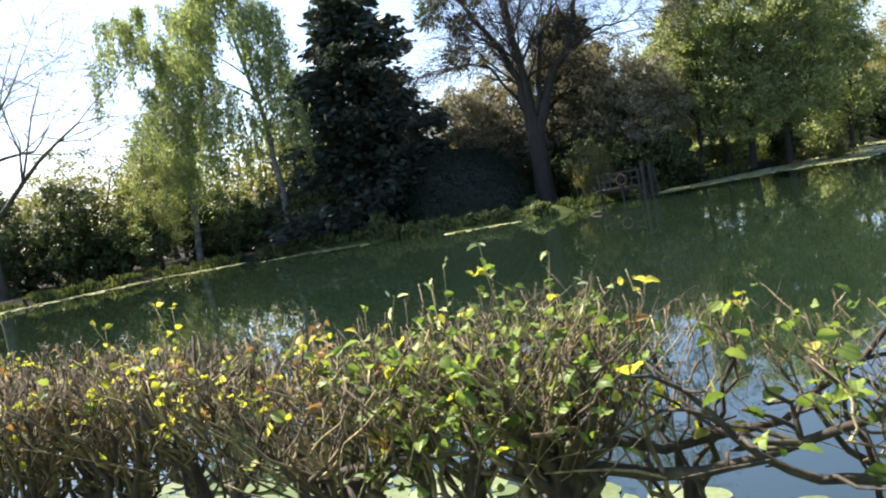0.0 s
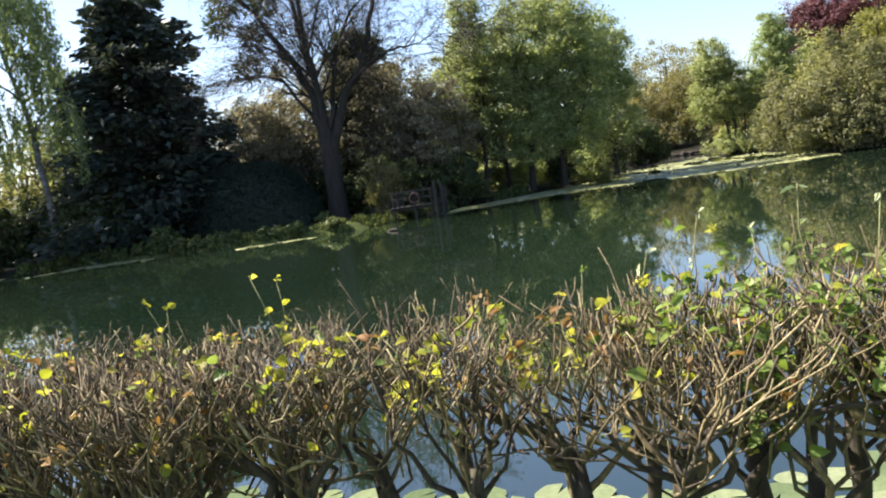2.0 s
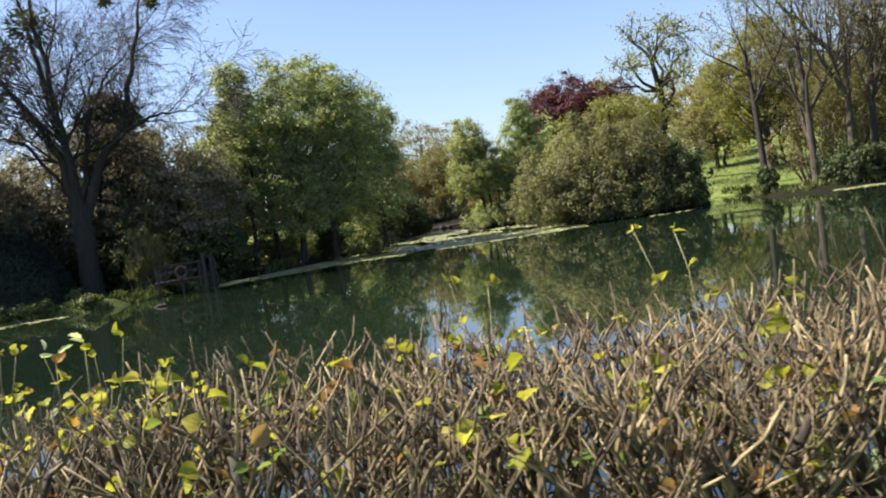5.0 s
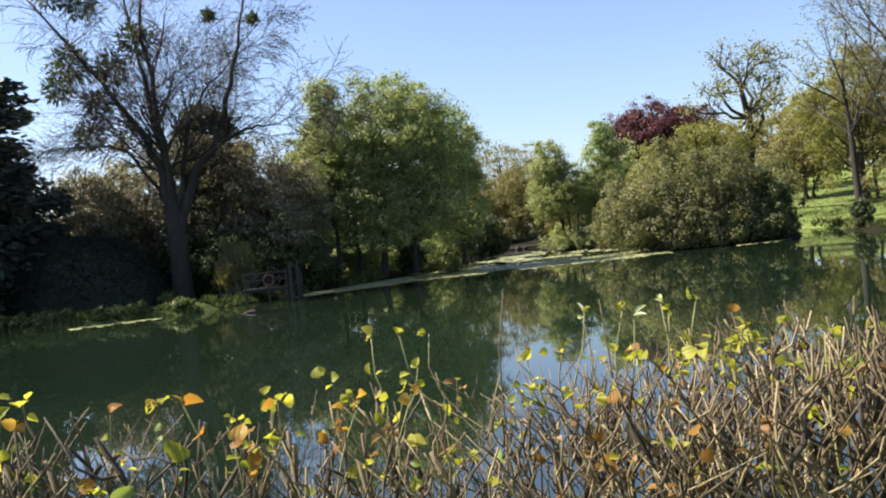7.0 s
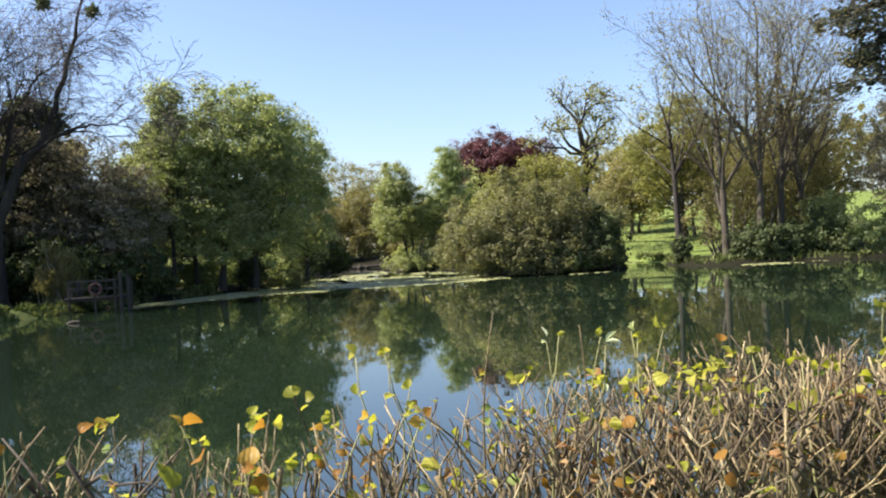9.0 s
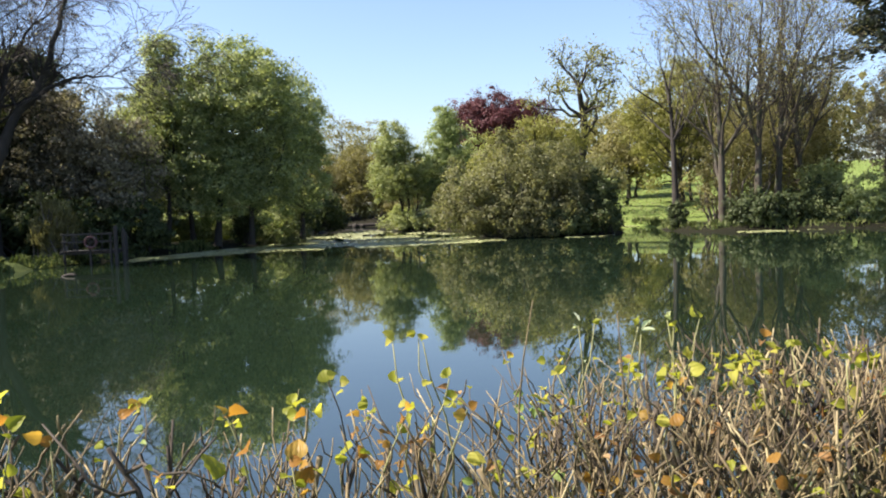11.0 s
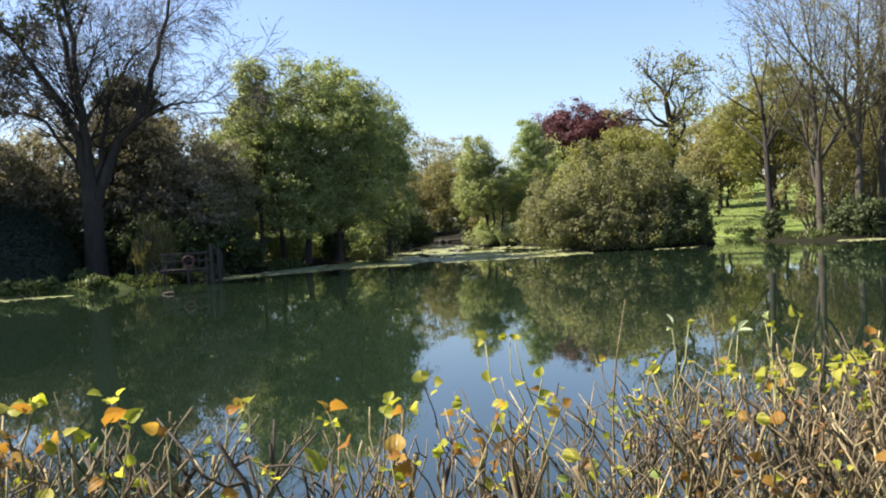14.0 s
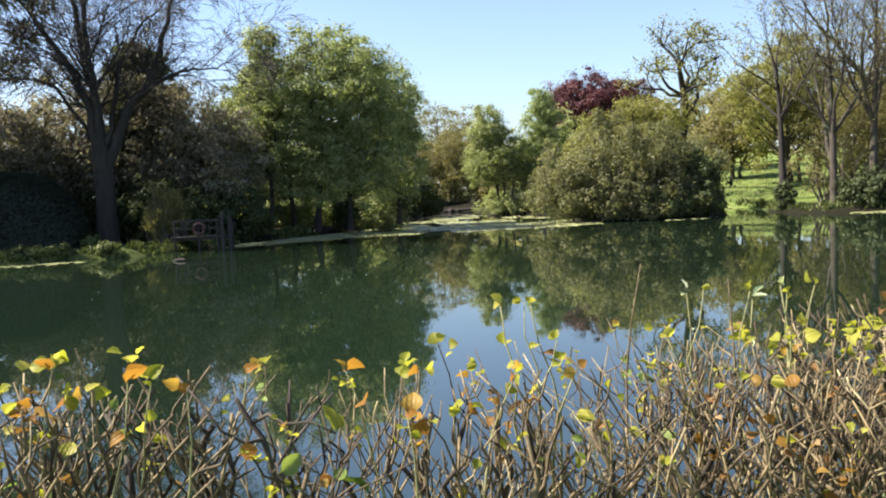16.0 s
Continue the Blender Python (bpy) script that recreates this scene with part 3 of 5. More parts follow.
def build_great_tree():
    """A short stout trunk that parts into heavy limbs: one leaning far left, two upright, one bending right."""
    g = rand(41)
    wood, tips = Tubes(), []
    foot = np.array((-18.7, 42.6, 0.2))
    wood.add([foot, foot + (0.0, 0, 0.5), foot + (0.02, 0, 2.0), foot + (0.0, 0, 3.8), foot + (-0.05, 0, 5.2), foot + (-0.1, 0, 6.2)], [0.85, 0.6, 0.52, 0.5, 0.46, 0.3], 12)
    limbs = ((((0.0, 4.2), (-0.3, 7.0), (-1.1, 9.3), (-3.5, 13.2), (-6.6, 17.4)), -0.10, 0.29), (((-0.1, 4.6), (-0.2, 7.0), (-0.8, 9.9), (-1.5, 13.5), (-2.5, 18.2)), 0.12, 0.3),
             (((0.1, 4.6), (0.1, 7.2), (0.0, 10.3), (-0.1, 14.1), (0.3, 18.0)), -0.14, 0.27), (((0.2, 4.0), (1.4, 6.9), (3.0, 9.1), (4.0, 12.5), (4.9, 16.6)), 0.06, 0.3),
             (((0.3, 5.4), (0.6, 6.8), (0.9, 9.6), (2.2, 12.0), (4.4, 13.8)), 0.22, 0.17), (((-0.2, 5.2), (-0.6, 6.4), (-1.9, 8.4), (-3.2, 9.0), (-4.8, 9.2)), -0.2, 0.13),
             (((2.0, 7.7), (3.4, 8.6), (4.8, 9.1), (6.0, 9.0), (7.0, 9.3)), 0.1, 0.11))
    for knots, drift, r in limbs:
        path = []
        for (ax, az), (bx, bz) in zip(knots, knots[1:]):
            for i in range(4):
                f = i / 4
                z = az + (bz - az) * f
                path.append(np.array((foot[0] + ax + (bx - ax) * f, foot[1] + drift * (z - knots[0][1]), foot[2] + z)) + g.normal(size=3) * 0.07 * (len(path) > 0))
        path.append(np.array((foot[0] + knots[-1][0], foot[1] + drift * (knots[-1][1] - knots[0][1]), foot[2] + knots[-1][1])))
        n = len(path) - 1
        rad = [max(0.03, r * (1 - 0.86 * i / n)) for i in range(n + 1)]
        wood.add(path, rad, 8)
        for k in range(15 if r > 0.15 else 9):
            i = int(g.integers(4, n + 1))
            d = unit(path[i] - path[i - 1])
            out = unit(np.array((g.normal(), g.normal(), 0.25 * g.normal())))
            w = g.uniform(0.4, 1.0)
            grow(g, wood, path[i], unit(d * math.cos(w) + out * math.sin(w)), g.uniform(1.8, 4.2) * (1.15 - 0.5 * i / n), rad[i] * g.uniform(0.3, 0.55), 2, GREAT_RULE, tips)
    part("trunk", wood.mesh("trunk", M_BARK_DARK), great)
    t = np.array([p for p, _ in tips])
    c = t + g.normal(size=t.shape) * 0.18
    part("bud_haze", quads_mesh("buds", leaf_quads(g, c, 0.1, 0.05), L_BROWN), great, kind="stuff")
    return np.array(wood.v)


great_wood = build_great_tree()


def mistletoe(seed, at, r):
    g = rand(seed)
    near = great_wood[np.argmin(((great_wood - np.array(at)) ** 2).sum(axis=1))]
    root = empty("mistletoe", tuple(near), "round ball of green mistletoe on a bare bough", "mistletoe", "mistletoe in the great tree")
    n = int(60 + 420 * r * r)
    d = unit(g.normal(size=(n, 3)))
    c = near + d * r * g.uniform(0.2, 1.0, size=(n, 1)) ** 0.6 * np.where(g.uniform(size=(n, 1)) < 0.12, 1.3, 1.0)
    wood = Tubes()
    for k in range(26):
        wood.add([near, near + d[k] * r * 0.5, near + d[k] * r * 0.95], [0.02, 0.014, 0.006], 3)
    part("brushwood", wood.mesh("twigs", M_BARK_DARK), root)
    part("foliage", quads_mesh("leaves", leaf_quads(g, c, 0.34, 0.1, 0, d), L_DEEP), root)


for k, (x, z, r) in enumerate(((-24.7, 17.9, 1.0), (-22.9, 17.3, 1.1), (-20.2, 14.8, 1.15), (-23.9, 13.9, 1.2), (-24.6, 13.2, 0.9), (-21.5, 13.4, 0.95), (-22.4, 11.4, 0.9), (-22.9, 9.9, 0.9), (-13.0, 14.9, 0.36), (-15.8, 16.1, 0.4))):
    mistletoe(50 + k, (x, 42.6, z), r)

# brown thicket behind the great tree
leaf_tree("budding_tree", 61, (-22.2, 46.5, 0.4), [(0, 0, 7.5, 0.2, 0.3, 0)], [(0, 0, 5.6, 3.6, 2.6, 4.0), (2.6, 0, 5.6, 3.0, 2.0, 4.2), (-2.5, 0, 4.6, 2.8, 2, 3.6)], 460, 34, 0.42, 0.17, (L_BROWN, M_BARK), "brown budding tree in a thicket", limbs=34)
conifer("dark_conifer", 62, (-18.6, 49.0, 0.4), 11.6, 4.4, 0.06, L_DEEP, "dark ragged evergreen behind bare boughs", 110, 0.2, 130, 0.5)
leaf_tree("budding_tree", 63, (-15.2, 47.0, 0.4), [(0, 0, 6.5, 0.18, 0.4, 0), (1.4, 0.4, 5, 0.14, 0.5, 0)], [(0, 0, 5.6, 2.8, 2.2, 3.6), (1.6, 0, 4.2, 2.5, 2.0, 3.2), (-2, 0, 5.2, 2.8, 2, 4.0)], 400, 34, 0.4, 0.17, (L_BROWN, M_BARK), "brown-leaved tree over the landing stage", limbs=34)
shrub("dark_shrub", 64, (-16.6, 45.0, 0.4), [(0, 0, 1.3, 3.4, 1.4, 2.0), (-3.4, 0, 1.2, 2.0, 1.4, 1.8)], 260, 34, 0.26, 0.2, (L_DEEP, M_BARK_DARK), "dark undergrowth beneath the bare tree")
shrub("dark_shrub", 65, (-12.9, 46.6, 0.4), [(0, 0, 1.2, 2.2, 1.3, 1.7)], 190, 34, 0.22, 0.18, (L_DEEP, M_BARK_DARK), "round dark evergreen shrub beside the landing stage")
shrub("coppiced_willow", 66, (-15.6, 42.2, 0.4), [(0, 0, 1.5, 1.1, 0.8, 1.3)], 110, 26, 0.2, 0.34, (L_OLIVE, M_BARK_PALE), "pale twiggy coppiced willow at the water's edge", 34, 0.14, upward=True)
shrub("green_mound", 67, (-26.1, 36.3, 0.3), [(0, 0, 0.5, 0.85, 0.6, 0.65)], 110, 26, 0.1, 0.15, (L_GRASS, M_SHOOT), "bright green tussock at the water's edge", 8)
shrub("green_mound", 68, (-18.9, 40.9, 0.36), [(0, 0, 0.25, 0.55, 0.4, 0.5)], 40, 26, 0.1, 0.15, (L_GRASS, M_SHOOT), "small green tussock beside the bare tree's foot", 8)


# ---- landing stage with life ring ----
def box_mesh(name, x0, y0, z0, x1, y1, z1, material, bevel=0.008):
    bm = bmesh.new()
    bmesh.ops.create_cube(bm, size=1.0)
    bmesh.ops.scale(bm, vec=(abs(x1 - x0), abs(y1 - y0), abs(z1 - z0)), verts=bm.verts)
    bmesh.ops.translate(bm, vec=((x0 + x1) / 2, (y0 + y1) / 2, (z0 + z1) / 2), verts=bm.verts)
    bmesh.ops.bevel(bm, geom=bm.edges[:], offset=bevel, segments=1, affect="EDGES")
    me = bpy.data.meshes.new(name)
    bm.to_mesh(me)
    bm.free()
    me.materials.append(material)
    return me


def landing_stage():
    stage = empty("landing_stage", (-13.2, 41.0, 0.0), "landing stage of weathered wood, darkened as if in shade, with rails above the water", "jetty")
    for i in range(17):
        x = -14.5 + i * 0.155
        part("plank", box_mesh("plank", x, 40.3, 0.66, x + 0.14, 41.9, 0.70, M_WOOD), stage)
    for y in (40.45, 41.7):
        part("joist", box_mesh("joist", -14.6, y, 0.53, -11.8, y + 0.09, 0.655, M_WOOD), stage)
    for x, y, top, w in ((-14.4, 40.4, 1.52, 0.1), (-13.2, 40.4, 1.52, 0.1), (-12.25, 40.4, 1.55, 0.1), (-12.0, 40.3, 1.85, 0.15), (-11.7, 40.5, 1.7, 0.15), (-14.4, 41.7, 1.5, 0.1), (-11.95, 41.75, 1.5, 0.12)):
        part("post", box_mesh("post", x, y, -0.7, x + w, y + w, top, M_WOOD, 0.015), stage)
    for z in (1.44, 1.08):
        part("rail", box_mesh("rail", -14.45, 40.34, z, -12.05, 40.4, z + 0.08, M_WOOD), stage)
    for x in (-14.0, -13.75, -12.85, -12.6):
        part("baluster", box_mesh("baluster", x, 40.36, 0.7, x + 0.045, 40.4, 1.44, M_WOOD), stage)
    m, t, bsdf, out = nodes_of("shade-dimmed ring plastic")
    # red dimmed in its colour to stand in for shade on the ring
    col = ramp(t, noise_tex(t, 9.0, 4, 0.6, where(t)), [(0.3, (0.06, 0.022, 0.018)), (0.7, (0.10, 0.036, 0.03))])
    t.links.new(col, bsdf.inputs["Base Color"])
    bsdf.inputs["Roughness"].default_value = 0.6
    ring = empty("life_ring", (-13.05, 40.22, 1.1), "red life ring, coloured dark as if shaded, hung on the timber rail", "life ring")
    tube = Tubes()
    pts = [(-13.05 + 0.26 * math.cos(a), 40.24, 1.1 + 0.26 * math.sin(a)) for a in np.linspace(0, 2 * math.pi, 33)]
    tube.add(pts, [0.06] * 33, 8, cap=False)
    hoop = part("hoop", tube.mesh("hoop", m), ring)
    white = bpy.data.materials.new("shade-dimmed ring band")
    white.use_nodes = True
    # the bands' pale colour is darkened for the same shade
    white.node_tree.nodes["Principled BSDF"].inputs["Base Color"].default_value = (0.10, 0.095, 0.085, 1)
    for k in range(4):
        a = math.pi / 4 + k * math.pi / 2
        band = Tubes()
        band.add([(-13.05 + 0.26 * math.cos(a + s), 40.24, 1.1 + 0.26 * math.sin(a + s)) for s in (-0.1, 0, 0.1)], [0.065] * 3, 8)
        part("band", band.mesh("band", white), hoop, "reflective band, coloured dark as if shaded")


landing_stage()


def sunken_log():
    g = rand(69)
    root = empty("sunken_log", (-11.6, 33.6, 0.0), "small dark log lying half sunk in the water", "log")
    t = Tubes()
    t.add(wander(g, (-12.0, 33.7, -0.02), (-11.4, 33.6, 0.02), 6, 0.04), [0.04, 0.06, 0.06, 0.055, 0.06, 0.05, 0.03], 8)
    part("log", t.mesh("log", M_BARK_DARK), root)
    t = Tubes()
    t.add(wander(g, (-11.65, 33.65, 0.02), (-11.5, 33.75, 0.14), 4, 0.08), [0.03, 0.025, 0.02, 0.015, 0.01], 6)
    part("snag", t.mesh("snag", M_BARK_DARK), root)


sunken_log()


# ---- head of the pond ----
leaf_tree("alder", 71, (-9.2, 50.8, 0.36), [(0, 0, 10.5, 0.2, 0.5, 0.4), (-1.5, 0.5, 10, 0.17, -0.4, 0.3), (1.9, 0.8, 9.5, 0.18, 0.5, 0.2)],
          [(0.5, 0.6, 9.1, 3.7, 3.0, 3.5), (2.2, 0.8, 7.9, 3.8, 3.0, 4.2), (-1.4, 0.2, 5.6, 3.0, 2.4, 3.6), (2.9, 0.8, 4.4, 2.6, 2.2, 2.8), (0.5, 0, 3.6, 3.2, 2.0, 2.2)],
          760, 46, 0.42, 0.17, (L_GREEN, M_BARK_DARK), "full green alder group with dark trunks by the water", limbs=60)
leaf_tree("alder", 72, (-11.9, 49.6, 0.36), [(0, 0, 12.0, 0.15, 0.2, 0.2)], [(0.2, 0, 11.3, 1.2, 1.0, 1.3), (0.1, 0, 8.6, 1.7, 1.5, 2.2), (-0.4, 0, 5.4, 1.8, 1.6, 2.4)],
          170, 40, 0.34, 0.16, (L_GREEN, M_BARK_DARK), "slim alder with a ragged top", limbs=34)
leaf_tree("lime_willow", 73, (-13.6, 53.0, 0.4), [(0, 0, 8, 0.22, 0.2, 0.2)], [(0, 0, 6.4, 3.0, 2.6, 3.4), (1.5, 0, 8.4, 2.4, 2.2, 2.6), (-0.8, 0, 3.4, 2.4, 2.2, 2.6)],
          300, 42, 0.4, 0.17, (L_LIME, M_BARK), "bright lime-green willow behind the alders", limbs=30)
leaf_tree("alder", 74, (-4.7, 57.0, 0.4), [(0, 0, 9, 0.18, 0.2, 0.2), (-1.5, 1, 8, 0.16, -0.2, 0)], [(0, 0, 7.6, 2.2, 2.2, 3.0), (-0.4, 0, 4.4, 2.6, 2.2, 3.2), (-2.0, 0.5, 8.8, 2.2, 2.2, 2.8)],
          330, 42, 0.4, 0.17, (L_GREEN, M_BARK_DARK), "green alder leaning towards the inlet", limbs=30)
shrub("dark_shrub", 75, (-7.9, 53.6, 0.36), [(0, 0, 0.9, 1.0, 0.8, 1.2)], 100, 30, 0.18, 0.16, (L_DEEP, M_BARK_DARK), "dark scrub round the alder stems")
shrub("lime_undergrowth", 76, (-11.4, 53.5, 0.36), [(0, 0, 0.9, 2.2, 1.0, 1.1)], 120, 30, 0.22, 0.18, (L_LIME, M_SHOOT), "sunlit green undergrowth among the alder trunks")
shrub("dark_shrub", 151, (-14.6, 58.5, 0.4), [(0, 0, 1.6, 3.0, 1.4, 2.2), (4.6, 0.6, 1.5, 2.8, 1.4, 2.0), (8.4, 1.5, 1.7, 2.6, 1.4, 2.2)], 420, 30, 0.3, 0.2, (L_DEEP, M_BARK_DARK), "dark undergrowth behind the alder trunks")
shrub("lime_undergrowth", 152, (-11.0, 56.2, 0.36), [(0, 0, 0.9, 2.6, 1.0, 1.3), (4.2, 0.4, 0.8, 1.8, 1.0, 1.2), (-3.4, 0, 0.8, 1.6, 1.0, 1.2)], 220, 30, 0.25, 0.18, (L_GREEN, M_SHOOT), "sunlit green scrub behind the alder trunks")
shrub("dark_shrub", 77, (-5.4, 74.3, 0.4), [(0, 0, 2.2, 2.0, 1.6, 2.6), (1.4, 2.0, 1.0, 1.6, 1.4, 1.4)], 260, 34, 0.3, 0.22, (L_DEEP, M_BARK_DARK), "dark evergreen shrub at the inlet")
leaf_tree("pale_oak", 78, (-5.0, 112.0, 1.2), [(0, 0, 11, 0.4, 1.0, 0)], [(0, 0, 9.2, 5.2, 4.0, 4.4), (5.0, 0, 7.6, 4.0, 3.6, 4.4), (-4, 0, 6.6, 3.6, 3.2, 4.2)],
          300, 22, 0.6, 0.24, (L_OLIVE, M_BARK), "pale budding oak beyond the inlet", limbs=70)
leaf_tree("green_tree", 79, (2.9, 73.6, 0.36), [(0, 0, 7.5, 0.14, -0.9, 0), (0.35, 0, 7, 0.12, -0.3, 0), (0.9, 0, 6, 0.1, 0.6, 0)],
          [(-1.0, 0, 7.2, 1.7, 1.5, 2.4), (0.4, 0, 5.0, 2.2, 1.8, 2.2), (-1.4, 0, 4.4, 1.8, 1.6, 2.2)], 260, 36, 0.36, 0.18, (L_LIME, M_BARK_DARK), "light green tree with leaning dark stems", limbs=30)
leaf_tree("green_tree", 80, (6.8, 75.0, 0.36), [(0, 0, 10.5, 0.16, 0.2, 0)], [(0.2, 0, 9.4, 1.2, 1.2, 2.2), (0, 0, 7.4, 1.9, 1.6, 2.4), (0, 0, 4.6, 2.4, 2.0, 3.0), (-2, 0, 3.2, 2, 1.8, 2.2)],
          330, 36, 0.36, 0.18, (L_BIRCH, M_BIRCH), "feathery pale green birch", limbs=30)
leaf_tree("green_tree", 81, (-1.8, 99.0, 0.8), [(0, 0, 7.5, 0.16, 0.2, 0)], [(0, 0, 5.6, 3.4, 3.0, 3.8), (4.4, 0, 5.0, 2.8, 2.4, 3.6), (-5.5, 0, 4.6, 3.2, 2.8, 3.6)], 300, 34, 0.5, 0.22, (L_OLIVE, M_BARK), "olive trees closing the inlet", limbs=30)
shrub("inlet_scrub", 82, (4.0, 72.6, 0.3), [(0, 0, 0.6, 3.2, 1.0, 0.9), (-1.4, 4, 0.8, 1.2, 2.0, 1.2)], 190, 30, 0.24, 0.18, (L_LIME, M_SHOOT), "low green scrub along the inlet")


def log_weir():
    root = empty("log_weir", (-1.4, 93.4, 0.0), "old logs and stones damming the pond's inlet", "weir")
    g = rand(83)
    for k, (z, y, r) in enumerate(((0.12, 93.2, 0.22),)):
        t = Tubes()
        t.add(wander(g, (-3.6, y, z), (1.0, y + 0.2, z + 0.1), 6, 0.02), [r] * 7, 8)
        part("log", t.mesh("log", M_BARK_DARK), root)
    for k in (0, 2, 3, 6):
        bm = bmesh.new()
        bmesh.ops.create_icosphere(bm, subdivisions=2, radius=0.2 + 0.06 * (k % 3))
        for v in bm.verts:
            v.co *= 1 + 0.3 * noise.noise(v.co * 2 + Vector((k * 5, 0, 0)))
            v.co += Vector((-3.6 + k * 0.75, 92.8 + 0.2 * (k % 2), 0.12))
        me = bpy.data.meshes.new("stone")
        bm.to_mesh(me)
        bm.free()
        me.materials.append(M_BARK_DARK)
        part("stone", me, root)


log_weir()
shrub("inlet_thicket", 89, (-1.0, 97.0, 0.7), [(-3.5, 0, 1.6, 2.6, 1.4, 2.0), (0.5, 1.0, 1.8, 2.6, 1.4, 2.2), (4.0, -1.0, 1.5, 2.4, 1.4, 2.0)], 260, 30, 0.35, 0.24, (L_OLIVE, M_BARK), "olive thicket closing the head of the inlet", 30)
leaf_tree("copper_beech", 84, (14.6, 95.0, 2.4), [(0, 0, 10, 0.4, 0, 0)], [(0, 0, 8.6, 5.4, 4.4, 4.2), (-2.6, 0, 7.6, 4.0, 3.6, 4.2), (3.6, 0, 7.8, 4.0, 3.4, 4.0)],
          620, 40, 0.5, 0.24, (L_RED, M_BARK_DARK), "dark copper beech with wine-red leaves", limbs=30)
leaf_tree("yellow_tree", 85, (12.6, 63.0, 0.4), [(0, 0, 8.5, 0.2, 0.2, 0)], [(0, 0, 6.2, 2.3, 2.0, 2.4), (2.3, 0.4, 5.6, 2.1, 2.0, 2.2), (-2.6, 0, 4.6, 2.3, 2.0, 2.2)],
          240, 36, 0.42, 0.18, (L_YELLOW, M_BARK), "yellow-green tree behind the willow scrub", limbs=34)
shrub("grey_willow", 86, (10.4, 53.6, 0.2), [(-0.4, 0.3, 3.0, 5.0, 2.6, 3.5), (2.4, 0, 2.6, 3.6, 2.4, 3.2), (-3.4, 0.2, 2.0, 2.8, 2.2, 2.6), (0.5, -0.8, 1.2, 4.6, 1.6, 1.6)],
      1050, 40, 0.34, 0.16, (L_WILLOW, M_BARK), "wide grey-green willow bush hanging over the water", 90)
shrub("dark_shrub", 87, (15.0, 52.6, 0.2), [(0, 0, 1.7, 1.6, 1.3, 2.3), (-2.6, -0.4, 0.8, 2.2, 1.0, 1.3)], 260, 36, 0.24, 0.18, (L_DEEP, M_BARK_DARK), "dark evergreen bush at the willow's edge")
OAK_RULE = {"kink": 0.26, "rise": (0.12, 0.04, 0.05, 0.06), "thin": 0.045, "levels": 3, "forks": (10, 6, 5), "from": 0.66, "fan": 0.95, "shrink": 0.36}
bare_tree("stag_headed_oak", 88, (20.7, 78.5, 1.2), [(0, 0, 11.4, 0.6, 0.0, 0)], {**OAK_RULE, "kink": 0.3}, (L_YELLOW, M_BARK_DARK), "gnarled old oak with sparse yellow leaves", buds=16, bud_size=0.2, bud_spread=0.4)


# ---- the right bank ----
TALL_RULE = {"straight": 0.25, "kink": 0.12, "rise": (0.05, 0.10, 0.08, 0.05, 0.0, 0.0), "thin": 0.010, "levels": 4, "forks": (9, 5, 5, 4), "from": 0.25, "fan": 0.66, "shrink": 0.55}
bare_tree("waterside_tree", 91, (20.9, 55.4, 0.36), [(0, 0, 9.0, 0.25, 0.0, 0.0)], {**TALL_RULE, "fan": 0.75, "levels": 4, "forks": (9, 5, 4, 3), "from": 0.55, "shrink": 0.42}, (L_YELLOW, M_BARK_DARK), "slender tree in yellow bud at the water's edge", buds=3, bud_size=0.15, bud_spread=0.3)
shrub("ivy_clump", 92, (20.9, 54.9, 0.2), [(0, 0, 0.8, 0.7, 0.5, 1.0)], 70, 30, 0.14, 0.15, (L_DEEP, M_BARK_DARK), "dark ivy clump round a tree's foot")
for k, (x, y, ln, lean) in enumerate(((23.4, 53.4, 10.2, -0.06), (25.4, 52.6, 11.4, 0.0), (27.2, 53.6, 10.8, 0.05), (29.6, 55.0, 9.8, 0.04))):
    bare_tree("tall_bare_tree", 93 + k, (x, y, height_at(x, y)), [(0, 0, ln, 0.26, lean, 0)], {**TALL_RULE, "forks": (10, 5, 5, 4)}, (L_OLIVE, M_BARK), "tall leafless tree on the bank", buds=5, bud_size=0.12, bud_spread=0.25)
leaf_tree("yellow_tree", 98, (25.6, 67.0, 1.4), [(0, 0, 10, 0.22, 0, 0)], [(0, 0, 9.4, 3.0, 2.6, 3.0), (-2.6, 0, 7.4, 2.6, 2.4, 2.8), (3, 0, 7, 3, 2.6, 3.4)], 320, 34, 0.45, 0.18, (L_YELLOW, M_BARK), "yellow-green maple in spring leaf", limbs=40)
leaf_tree("budding_tree", 99, (30.5, 73.5, 1.6), [(0, 0, 8, 0.2, 0.3, 0)], [(0, 0, 6.2, 2.4, 2.2, 2.2), (2.4, 0, 6.6, 2.2, 2.0, 2.2)], 150, 26, 0.5, 0.17, (L_OLIVE, M_BARK_DARK), "olive budding tree above the lawn", limbs=44)
leaf_tree("budding_tree", 100, (32.0, 61.0, 1.4), [(0, 0, 9, 0.22, 0, 0), (2, 1, 8, 0.2, 0.3, 0)], [(0, 0, 6.4, 3.2, 2.6, 4.4), (3.6, 0, 6.2, 3.0, 2.6, 4.2), (-3, 0.4, 5.0, 2.4, 2.2, 3.4)], 340, 28, 0.5, 0.17, (L_OLIVE, M_BARK), "olive-brown thicket of budding trees", limbs=60)
